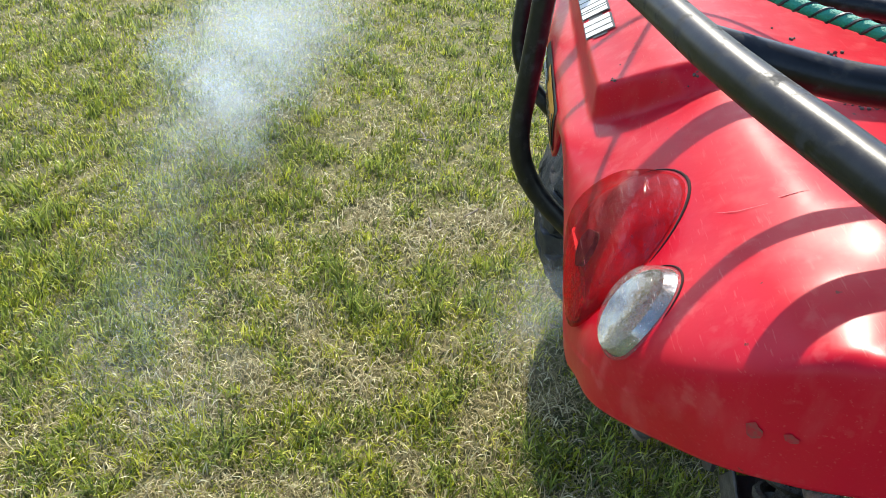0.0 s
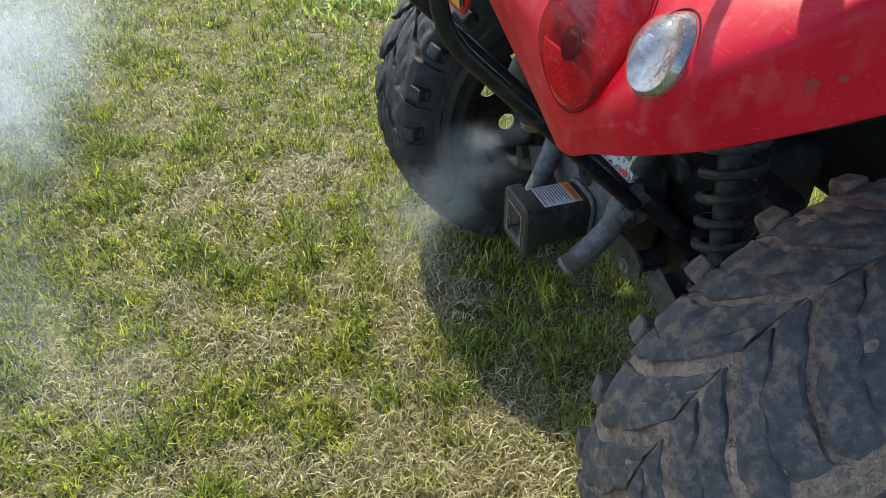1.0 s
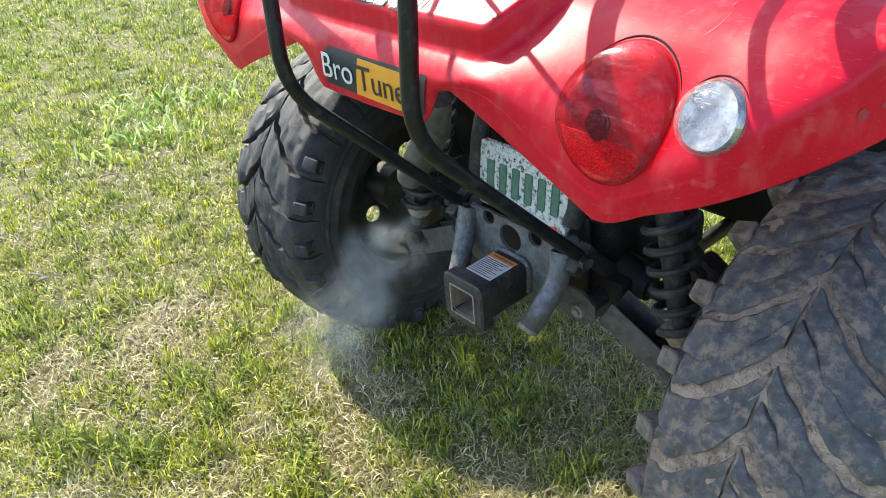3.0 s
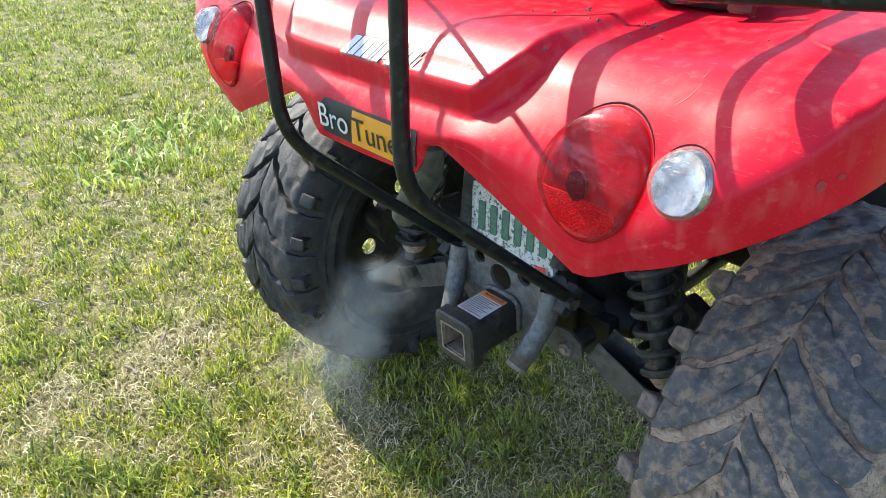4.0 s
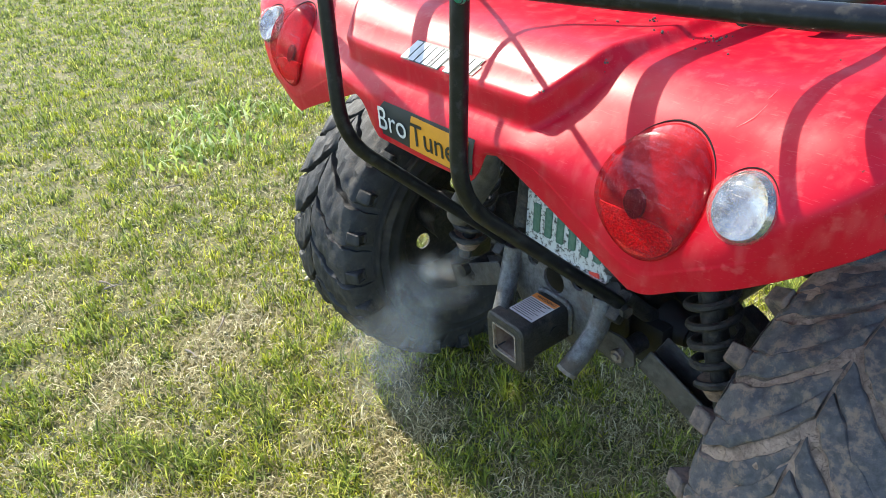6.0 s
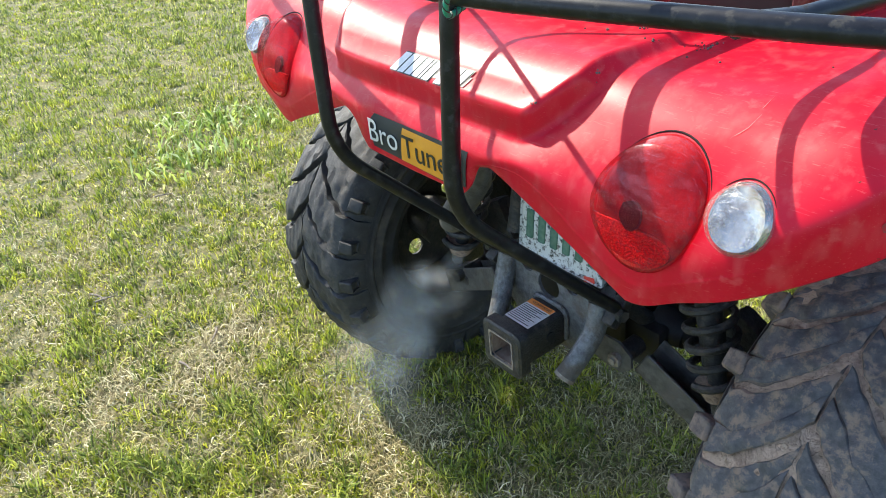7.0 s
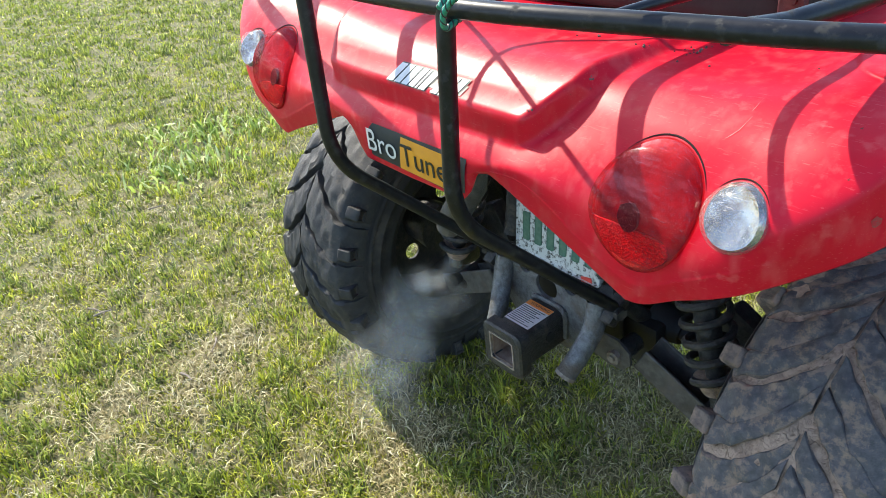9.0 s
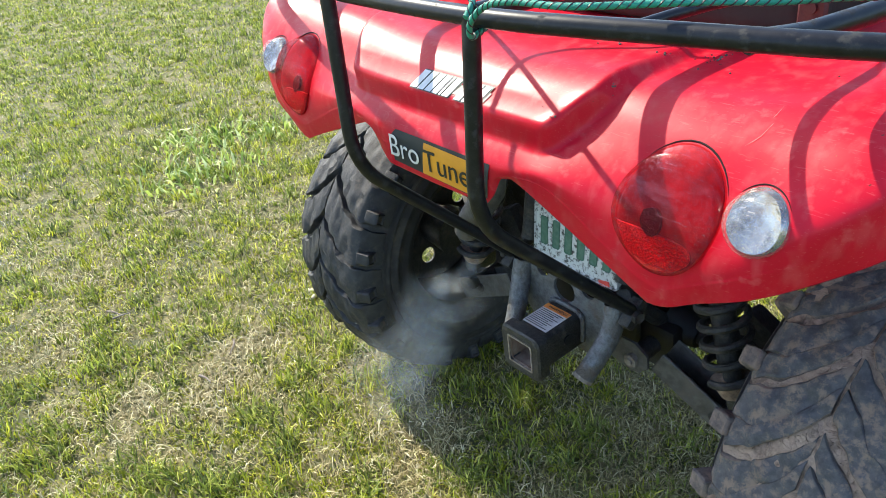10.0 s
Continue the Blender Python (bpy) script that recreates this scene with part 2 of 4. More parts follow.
def curve_points(points, steps=8):
    """A smooth line through the points."""
    p = [Vector(q) for q in points]
    p = [2 * p[0] - p[1], *p, 2 * p[-1] - p[-2]]
    out = []
    for a, b, c, d in zip(p, p[1:], p[2:], p[3:]):
        for k in range(steps):
            t = k / steps
            out.append(0.5 * ((2 * b) + (c - a) * t + (2 * a - 5 * b + 4 * c - d) * t * t + (3 * b - a - 3 * c + d) * t ** 3))
    return out + [p[-2]]


def rounded(points, radius, steps=6):
    """A line of straight stretches with rounded corners."""
    p = [Vector(q) for q in points]
    out = [p[0]]
    for a, b, c in zip(p, p[1:], p[2:]):
        u, v = (a - b).normalized(), (c - b).normalized()
        start, end = b + u * radius, b + v * radius
        for k in range(steps + 1):
            t = k / steps
            out.append((1 - t) ** 2 * start + 2 * t * (1 - t) * b + t * t * end)
    return out + [p[-1]]


def sweep(bm, line, radius, sides=14, caps=True, hollow=0.0):
    """A round tube along a line."""
    line = [Vector(q) for q in line]
    up = Vector((0.13, 0.27, 1)).normalized()
    rings = []
    for i, p in enumerate(line):
        d = (line[min(i + 1, len(line) - 1)] - line[max(i - 1, 0)]).normalized()
        side = d.cross(up).normalized()
        up = side.cross(d).normalized()
        r = radius(i / (len(line) - 1)) if callable(radius) else radius
        rings.append([bm.verts.new(p + r * (math.cos(a) * side + math.sin(a) * up))
                      for a in (2 * math.pi * k / sides for k in range(sides))])
    for a, b in zip(rings, rings[1:]):
        for k in range(sides):
            bm.faces.new((a[k], a[(k + 1) % sides], b[(k + 1) % sides], b[k]))
    if caps:
        bm.faces.new(rings[0][::-1])
        bm.faces.new(rings[-1])
    return rings


def tube(name, line, radius, mat, parent, label="", sides=14):
    bm = bmesh.new()
    sweep(bm, line, radius, sides)
    return part(name, bm, mat, parent, label)


def box(bm, size, place=None, bevel=0.0, segments=2):
    made = bmesh.ops.create_cube(bm, size=1.0)["verts"]
    bmesh.ops.scale(bm, vec=size, verts=made)
    if bevel:
        edges = list({e for v in made for e in v.link_edges})
        made = bmesh.ops.bevel(bm, geom=edges, offset=bevel, segments=segments, affect="EDGES", profile=0.6)["verts"]
    if place is not None:
        bmesh.ops.transform(bm, matrix=place, verts=list(made))
    return made


def drum(bm, a, b, radius, sides=20, radius_end=None):
    """A plain round bar from a to b."""
    a, b = Vector(a), Vector(b)
    m = Matrix.Translation((a + b) / 2) @ (b - a).to_track_quat("Z", "Y").to_matrix().to_4x4()
    return bmesh.ops.create_cone(bm, cap_ends=True, segments=sides, radius1=radius, radius2=radius if radius_end is None else radius_end,
                                 depth=(b - a).length, matrix=m)["verts"]


def letters(text, size, mat, name, parent, place, extrude=0.0002):
    """Words in the built-in font as a mesh, reading along local x in the plane of local x and y."""
    data = bpy.data.curves.new(name, "FONT")
    data.body, data.size, data.extrude, data.align_x, data.align_y = text, size, extrude, "CENTER", "CENTER"
    source = new(name, data)
    me = bpy.data.meshes.new_from_object(source.evaluated_get(bpy.context.evaluated_depsgraph_get()))
    bpy.data.objects.remove(source)
    bpy.data.curves.remove(data)
    me.transform(place)
    me.materials.clear()
    me.materials.append(mat)
    ob = new(name, me)
    ob.parent = parent
    return ob


# ---- ground ----
def lie(x, y):
    """Height of the lawn's surface."""
    return 0.010 * noise.noise((x * 2.1, y * 2.1, 3.0)) + 0.005 * noise.noise((x * 7.0, y * 7.0, 9.0)) - 0.012


def lawn_low(x):
    """Near edge of the thickly sown lawn."""
    return np.maximum(-0.85 - 0.62 * np.maximum(0, 0.25 - x), -2.75)


def lawn_high(x):
    """Far edge of the thickly sown lawn."""
    return 0.95 + 0.45 * np.maximum(0, -x - 0.2)


bm = bmesh.new()
xs = [-400, -120, -40, -16] + [-9 + 0.12 * k for k in range(92)] + [4, 12, 40, 120, 400]
ys = [-400, -120, -40, -12, -5] + [-2.6 + 0.12 * k for k in range(60)] + [6, 9, 16, 40, 120, 400]
grid = [[bm.verts.new((x, y, lie(x, y))) for y in ys] for x in xs]
for a, b in zip(grid, grid[1:]):
    for k in range(len(ys) - 1):
        bm.faces.new((a[k], b[k], b[k + 1], a[k + 1]))
ground = part("ground", bm, SOIL, None)
ground.data.materials.append(FAR_LAWN)
for p in ground.data.polygons:
    c = p.center
    p.material_index = 0 if -7.4 < c.x < 0.55 and lawn_low(c.x) < c.y < lawn_high(c.x) else 1
tagged(ground, "patchy lawn soil under short spring grass", "ground", kind="structure")

rng = np.random.default_rng(7)


def field(x, y, size, seed):
    """A smooth random field over the lawn, about 0 to 1."""
    return np.array([0.5 + 0.8 * noise.noise((a / size, b / size, seed * 7.3)) for a, b in zip(x, y)])


# worn places (x, y, radius, how bare) and lush tufts (negative)
SPOTS = [(-.80, -.26, .06, .45), (-.86, -.17, .05, .35), (-.73, -.33, .05, .30), (-.86, -.45, .055, .5), (-.86, -.12, .07, .35), (-.78, -.50, .07, .3), (-1.57, -.35, .10, .3), (-1.79, -.02, .09, .3),
         (-1.25, -.50, .08, .3), (-3.3, .60, .14, .4), (-.25, -.06, .09, .3), (-.27, -.37, .09, .3), (.05, -.20, .10, .25), (.18, -.08, .08, .3),
         (-.84, -.355, .04, -.5), (-1.30, .0, .06, -.4), (-1.20, -.42, .06, -.4), (-1.3, -1.45, .5, -.25), (-.6, -1.15, .3, -.2), (.10, -.05, .28, .10), (.05, .22, .28, .12), (-.12, .12, .22, .05)]


def worn(x, y):
    return sum(a * np.exp(-((x - u) ** 2 + (y - v) ** 2) / r ** 2) for u, v, r, a in SPOTS)


def blades(name, x, y, length, width, lean, mat, label, category):
    """Bent tapering blades rooted at x, y, all in one mesh."""
    n = len(x)
    z = np.array([lie(a, b) for a, b in zip(x, y)]) - 0.004
    turn = rng.uniform(0, 2 * np.pi, n)
    twist = turn + np.pi / 2 + rng.uniform(-0.7, 0.7, n)
    ahead = np.stack([np.cos(turn), np.sin(turn), np.zeros(n)], 1)
    side = np.stack([np.cos(twist), np.sin(twist), rng.uniform(-0.3, 0.3, n)], 1) * (width / 2)[:, None]
    root = np.stack([x, y, z], 1)
    up = np.array([0, 0, 1.0])
    mid = root + ahead * (length * np.sin(lean * 0.5) * 0.55)[:, None] + up * (length * np.cos(lean * 0.5) * 0.55)[:, None]
    tip = mid + ahead * (length * np.sin(lean * 1.15) * 0.5)[:, None] + up * (length * np.cos(lean * 1.15) * 0.5)[:, None]
    tip[:, 2] = np.maximum(tip[:, 2], z + 0.006)
    verts = np.stack([root - side, root + side, mid + side * 0.85, mid - side * 0.85, tip], 1).reshape(-1, 3)
    base = np.arange(n)[:, None] * 5
    loops = np.concatenate([base + [0, 1, 2, 3], base + [3, 2, 4]], 1).ravel()
    starts = (np.arange(n)[:, None] * 7 + [0, 4]).ravel()
    me = bpy.data.meshes.new(name)
    me.vertices.add(5 * n)
    me.loops.add(7 * n)
    me.polygons.add(2 * n)
    me.vertices.foreach_set("co", verts.ravel())
    me.loops.foreach_set("vertex_index", loops.astype(np.int32))
    me.polygons.foreach_set("loop_start", starts.astype(np.int32))
    me.update(calc_edges=True)
    me.materials.append(mat)
    return tagged(new(name, me), label, category, kind="stuff")


def sow(count, near, far, tuft=0.0):
    """Root places: thick near the vehicle, thinner towards the far lawn; a share of them gathered in tufts."""
    x = 0.6 - far * rng.random(count) ** near
    low = lawn_low(x) - 0.05
    y = low + rng.random(count) * (lawn_high(x) + 0.05 - low)
    gathered = rng.random(count) < tuft
    heart = rng.integers(0, count // 24, count)
    spread = 0.011 + 0.004 * np.maximum(0, -x)
    x = np.where(gathered, x[heart] + rng.normal(0, 1, count) * spread, x)
    y = np.where(gathered, y[heart] + rng.normal(0, 1, count) * spread, y)
    return x, y


x, y = sow(525000, 1.9, 8.2, 0.6)
green = 0.36 * field(x, y, 0.30, 1) + 0.64 * field(x, y, 0.075, 2) - worn(x, y)
keep = rng.random(len(x)) < np.clip((green - 0.06) * 2.2 + 0.25 * np.clip(-0.6 - x, 0, 2), 0.30, 1)
x, y, green = x[keep], y[keep], green[keep]
far_off = np.clip((1.3 - x) / 8, 0, 1)
clump = field(x, y, 0.055, 5)
length = (0.010 + 0.032 * rng.random(len(x)) ** 1.4 * (0.35 + green)) * np.clip(0.30 + 1.35 * clump, 0.45, 1.6)
width = 0.0012 + 0.0018 * rng.random(len(x)) + 0.0060 * far_off
lean = 0.35 + 1.15 * rng.random(len(x))
deep = clump + rng.normal(0, 0.10, len(x)) + 0.07 * np.clip(-1.0 - x, 0, 3) > 0.60
for pick, mat, words in ((~deep, GRASS, "short bright yellow-green spring lawn grass"), (deep, GRASS_DEEP, "taller deep green grass in uneven clumps")):
    blades("grass", x[pick], y[pick], length[pick], width[pick], lean[pick], mat, words, "grass")
x, y = rng.uniform(-4.5, 4.0, 60000), rng.uniform(-3.6, 4.2, 60000)
outer = (x > 0.55) | (y < lawn_low(x)) | (y > lawn_high(x))
outer &= np.hypot(x - .72, y + .5) > .45
x, y = x[outer], y[outer]
blades("grass", x, y, 0.02 + 0.03 * rng.random(len(x)), 0.006 + 0.004 * rng.random(len(x)), 0.5 + 1.0 * rng.random(len(x)), GRASS,
       "short green lawn grass round about", "grass")
x, y = sow(430000, 1.9, 8.2)
bare = 0.36 * field(x, y, 0.30, 1) + 0.64 * field(x, y, 0.075, 2) - worn(x, y)
keep = rng.random(len(x)) < np.clip((0.78 - bare) * 1.9, 0.32, 1) * np.clip(1.0 - 0.30 * np.maximum(0, -0.8 - x), 0.14, 1)
x, y = x[keep], y[keep]
far_off = np.clip((1.3 - x) / 8, 0, 1)
blades("dry_grass", x, y, 0.010 + 0.030 * rng.random(len(x)), 0.0008 + 0.0017 * rng.random(len(x)) + 0.003 * far_off,
       1.0 + 0.6 * rng.random(len(x)), STRAW, "dead straw-coloured thatch lying flat among the grass", "dry grass")

# coarse dead stalks lying about the worn places
bare = [q for q in SPOTS if q[3] > .25]
cx, cy = (np.concatenate([q[i] + rng.normal(0, q[2] * .8, 150) for q in bare]) for i in (0, 1))
n = len(cx)
blades("dry_stalks", cx, cy, .018 + .038 * rng.random(n), .0016 + .0022 * rng.random(n), 1.35 + .18 * rng.random(n), STRAW,
       "coarse pale dead stalks lying flat on the worn soil", "dry grass")

# broad-leaved weeds, long coarse tufts, and litter
cx, cy = np.repeat((-2.05, -2.27, -2.15, -1.99, -1.95, -2.4, -2.28), 80), np.repeat((.20, .47, .59, .105, .33, .28, .36), 80)
n = len(cx)
blades("weeds", cx + rng.normal(0, .085, n), cy + rng.normal(0, .075, n), .030 + .055 * rng.random(n), .006 + .009 * rng.random(n),
       .6 + .8 * rng.random(n), WEED, "pale broad-leaved weeds in the lawn", "weeds")
cx = np.repeat(rng.uniform(-3.2, .3, 130), 30)
cy = np.repeat(rng.uniform(-1.2, 1.0, 130), 30)
n = len(cx)
blades("grass_tufts", cx + rng.normal(0, .016, n), cy + rng.normal(0, .016, n), .032 + .028 * rng.random(n), .0020 + .0014 * rng.random(n),
       .25 + .9 * rng.random(n), GRASS, "taller green grass tufts", "grass")

WOOD = material("dead_wood", (0.16, 0.12, 0.09), 0.9, vary=(0.30, 0.25, 0.20), scale=90, bump=0.6)
LEAF = material("dead_leaf", (0.40, 0.33, 0.21), 0.85, vary=(0.55, 0.48, 0.34), scale=60, bump=0.4)
for x, y, turn, size in ((-1.265, -.365, 20, .075), (-1.24, -.355, 75, .05), (-.86, -.20, -35, .06), (-.80, -.30, 10, .05), (-1.75, .0, 60, .06)):
    bm = bmesh.new()
    way = Vector((math.cos(radians(turn)), math.sin(radians(turn)), 0.05)) * size
    at = Vector((x, y, lie(x, y) + .016))
    sweep(bm, curve_points([at - way * .5, at - way * .1 + Vector((.004, .003, .003)), at + way * .5], 4), lambda t: .0032 - .0016 * t, 6)
    tagged(part("twig", bm, WOOD, None), "short dry grey twig lying in the grass", "twig", "twigs on the lawn")
for x, y, turn, size in ((-.935, .076, 30, .017), (-.90, .06, 120, .012)):
    bm = bmesh.new()
    mid, rim = bm.verts.new((0, 0, .0015)), []
    for k in range(10):
        a = 2 * math.pi * k / 10
        rim.append(bm.verts.new((size * math.cos(a) * (1 + .15 * math.sin(3 * a)), .55 * size * math.sin(a), .0015 * math.cos(2 * a))))
    for k in range(10):
        bm.faces.new((mid, rim[k], rim[(k + 1) % 10]))
    leaf = part("dead_leaf", bm, LEAF, None)
    thick = leaf.modifiers.new("thickness", "SOLIDIFY")
    thick.thickness = .0006
    leaf.matrix_world = pose(x, y, lie(x, y) + .010, 8, -5, turn)
    tagged(leaf, "small curled pale dead leaf on the grass", "leaf", "dead leaves on the lawn")


# ---- the vehicle ----
from mathutils.bvhtree import BVHTree

atv = tagged(new("all_terrain_vehicle"), "red quad bike with a scuffed faded body parked on grass", "quad bike")

# Design curves of the right half of the rear body, from the middle round the corner to the side: x, y, z
BOTTOM = [(0, -.118, .698), (.10, -.118, .699), (.19, -.115, .722), (.26, -.113, .690), (.33, -.112, .662), (.386, -.110, .687),
          (.433, -.104, .710), (.475, -.076, .732), (.518, -.043, .762), (.540, .03, .780), (.550, .32, .790)]
LOWER = [(0, -.122, .738), (.10, -.122, .743), (.195, -.119, .760), (.275, -.117, .722), (.335, -.116, .698), (.393, -.114, .723),
         (.445, -.102, .752), (.488, -.0765, .780), (.524, -.039, .810), (.543, .031, .825), (.553, .32, .832)]
WAIST = [(0, -.118, .765), (.10, -.116, .767), (.20, -.112, .770), (.28, -.109, .765), (.34, -.107, .757), (.395, -.101, .762),
         (.449, -.092, .785), (.494, -.0695, .810), (.523, -.032, .843), (.541, .032, .856), (.552, .32, .859)]
SHOULDER = [(0, -.070, .802), (.10, -.070, .802), (.20, -.066, .804), (.28, -.066, .808), (.345, -.064, .812), (.395, -.061, .815),
            (.440, -.054, .826), (.480, -.040, .840), (.512, -.012, .852), (.532, .04, .860), (.540, .32, .864)]
TOP = [(0, -.034, .832), (.10, -.034, .832), (.20, -.030, .834), (.28, -.026, .838), (.35, -.022, .840), (.395, -.020, .843),
       (.432, -.012, .848), (.460, .005, .856), (.482, .03, .862), (.495, .07, .867), (.500, .32, .869)]
DECK = [(0, .06, .844), (.09, .06, .844), (.18, .06, .846), (.25, .06, .851), (.31, .06, .853), (.345, .062, .855),
        (.375, .07, .858), (.395, .08, .862), (.410, .10, .866), (.420, .13, .870), (.425, .34, .872)]
BACK = [(0, .62, .850), (.06, .62, .850), (.12, .62, .852), (.17, .62, .855), (.21, .62, .857), (.25, .62, .858),
        (.28, .62, .86), (.31, .62, .861), (.335, .62, .862), (.36, .62, .862), (.40, .62, .862)]


def bottom_height(x):
    """The lower rim: a tab in the middle, a notch at each side of it, then a slope down to the tip below the lamp."""
    return float(np.interp(x, (0, .098, .112, .128, .145, .165, .33), (.697, .699, .714, .742, .746, .738, .660)))


def smooth_step(v, a, b):
    t = min(1.0, max(0.0, (v - a) / (b - a)))
    return t * t * (3 - 2 * t)


COLUMNS, ROWS_PER = 26, 20
rows = []
for curve in (BOTTOM, LOWER, WAIST, SHOULDER, TOP, DECK, BACK):
    line = curve_points(curve, COLUMNS)
    if curve is BOTTOM:
        for p in line:
            if p.x < 0.33:
                p.z = bottom_height(p.x)
    rows.append(line)
sections = [curve_points([line[k] for line in rows], ROWS_PER) for k in range(len(rows[0]))]
sections = np.array([[tuple(p) for p in s] for s in sections])
for once in range(2):  # ease the bends between the design curves
    eased = sections.copy()
    for k in range(-7, 8):
        if k:
            eased[:, 16:-9] += sections[:, 16 + k:sections.shape[1] - 9 + k]
    eased[:, 16:-9] /= 15
    firm = np.clip((sections[:, 40, 0] - .42) / .05, 0, 1)[:, None, None] * (0.0 if once == 0 else 1.0)  # a firmer crease round the corner
    eased = eased * (1 - firm) + sections * firm
    sections = eased
tangent_s, tangent_v = np.gradient(sections, axis=0), np.gradient(sections, axis=1)
normals = np.cross(tangent_s, tangent_v)
normals /= np.maximum(np.linalg.norm(normals, axis=2, keepdims=True), 1e-9)
if normals[10, 30, 1] > 0:
    normals = -normals
for i in range(sections.shape[0]):
    for k in range(sections.shape[1]):
        px, py, pz = sections[i, k]
        if py > 0.55:
            continue
        half = float(np.interp(py, (-.10, -.085, -.04, .03, .3), (.170, .180, .214, .232, .245)))
        raised = (1 - smooth_step(px, half - 0.002, half + 0.018)) * smooth_step(pz + 0.25 * max(0, py + .05), .778, .793)
        ridge = math.exp(-((px - half + 0.004) / 0.010) ** 2) * smooth_step(pz, .783, .798) * 0.0006
        tall = float(np.interp(py, (-.10, -.06, -.01, .05, .12), (.026, .024, .016, .011, .009)))
        sections[i, k] += normals[i, k] * (tall * raised + ridge)
bm = bmesh.new()
left = [[bm.verts.new((-x - .012 * smooth_step(x, .15, .33), y, z + .010 * smooth_step(x, .10, .33))) for x, y, z in s]
        for s in sections[1:]][::-1]  # this half sits a little higher
strips = left + [[bm.verts.new(tuple(p)) for p in s] for s in sections]
for a, b in zip(strips, strips[1:]):
    for k in range(len(a) - 1):
        bm.faces.new((a[k], b[k], b[k + 1], a[k + 1]))
body = part("rear_body", bm, RED, atv, "scuffed faded red plastic rear body with curved fenders")
if body.data.polygons[len(body.data.polygons) // 2].normal.y > 0.2 and body.data.polygons[len(body.data.polygons) // 2].normal.z < 0:
    body.data.flip_normals()
tree = BVHTree.FromPolygons([v.co for v in body.data.vertices], [tuple(p.vertices) for p in body.data.polygons])
solid = body.modifiers.new("thickness", "SOLIDIFY")
solid.thickness, solid.offset = 0.004, -1.0


def on_body(x, z):
    """The point of the rear face at x, z, and its outward normal."""
    hit, n, _, _ = tree.ray_cast(Vector((x, -1.0, z)), Vector((0, 1, 0)))
    if hit is None:
        hit, n = Vector((x, -0.11, z)), Vector((0, -1, 0))
    return hit, (-n if n.y > 0 else n)


def patch(name, outline, mat, parent, lift=0.001, label="", thick=0.0006):
    """A thin piece of film laid on the rear face inside an outline of x, z points."""
    bm = bmesh.new()
    face = bm.faces.new([bm.verts.new((x, 0, z)) for x, z in outline])
    bmesh.ops.triangulate(bm, faces=[face])
    for _ in range(3):
        bmesh.ops.subdivide_edges(bm, edges=[e for e in bm.edges if e.calc_length() > 0.012], cuts=1)
        bmesh.ops.triangulate(bm, faces=bm.faces)
    for v in bm.verts:
        p, n = on_body(v.co.x, v.co.z)
        v.co = p + n * lift
    bmesh.ops.recalc_face_normals(bm, faces=bm.faces)
    ob = part(name, bm, mat, parent, label)
    return ob


def slanted(x0, z0, x1, z1, lean=0.0, drop=0.0):
    """Outline of a leaning oblong; drop: how far its right end lies higher."""
    return [(x0, z0), (x1, z0 + drop), (x1 + lean, z1 + drop), (x0 + lean, z1)]


# Bumper sticker: dark film, white word, yellow field with a dark word
sticker = patch("bumper_sticker", [(-.081, .709), (.102, .703), (.116, .757), (-.066, .757), (-.078, .746)], NAVY, atv, 0.0012,
                "dark bumper sticker with white and yellow lettering", )
patch("yellow_field", [(-.018, .708), (.096, .7055), (.106, .752), (-.004, .754)], YELLOW, sticker, 0.0020)


def word(text, size, mat, parent, x, z, lean=0.0, lift=0.003):
    p, n = on_body(x, z)
    ob = letters(text, size, mat, "lettering", parent, Matrix.Translation((0, 0, 0)))
    for v in ob.data.vertices:
        q, m = on_body(x + v.co.x + 0.12 * v.co.y, z + v.co.y)
        v.co = q + m * (lift + v.co.z)
    return ob


word("Bro", 0.0445, WHITE, sticker, -.0505, .732)
word("Tuned", 0.0435, INK, sticker, .0465, .7295)

# Maker's badge: a row of plain slanted white blocks, each with a dark edge
badge = patch("badge", slanted(-.046, .8150, .084, .8235, .005), INK, atv, 0.0008, "worn badge of slanted white blocks with black edges")
x0 = -.0485
for k, wide in enumerate((.0150, .0140, .0140, .0130, .0062, .0140, .0, .0140, .0150, .0130)):
    if wide:
        patch("block_edge", slanted(x0 - .0012, .8105, x0 + wide - .0012, .8290, .0115), INK, badge, 0.0012)
        patch("badge_block", slanted(x0, .8117, x0 + wide - .0026, .8278, .0100), WHITE, badge, 0.0019)
    x0 += wide or .0085


# Marks on the paint: two pale scratches and grey smears
PALE = material("pale_scratch", (0.55, 0.08, 0.10), 0.5, vary=(0.46, 0.012, 0.025), scale=320)
GRIME = material("grey_smear", (0.21, 0.045, 0.04), 0.7, vary=(0.40, 0.008, 0.02), scale=330)
patch("scratch", [(.3812, .8232), (.3865, .8270), (.3905, .8310), (.3936, .8395), (.3932, .8395), (.3900, .8314), (.3861, .8274)], PALE, body, 0.0006)
patch("scratch", [(.3900, .8422), (.3912, .8435), (.3916, .8490), (.3911, .8478)], PALE, body, 0.0006)
for x, z, wide, tall in ((.515, .791, .0024, .0050), (.5235, .797, .0015, .0026)):
    patch("smear", [(x + wide * (1 + .3 * math.sin(5 * a)) * math.cos(a), z + tall * (1 + .25 * math.cos(3 * a)) * math.sin(a))
                    for a in (2 * math.pi * k / 11 for k in range(11))], GRIME, body, 0.0006)


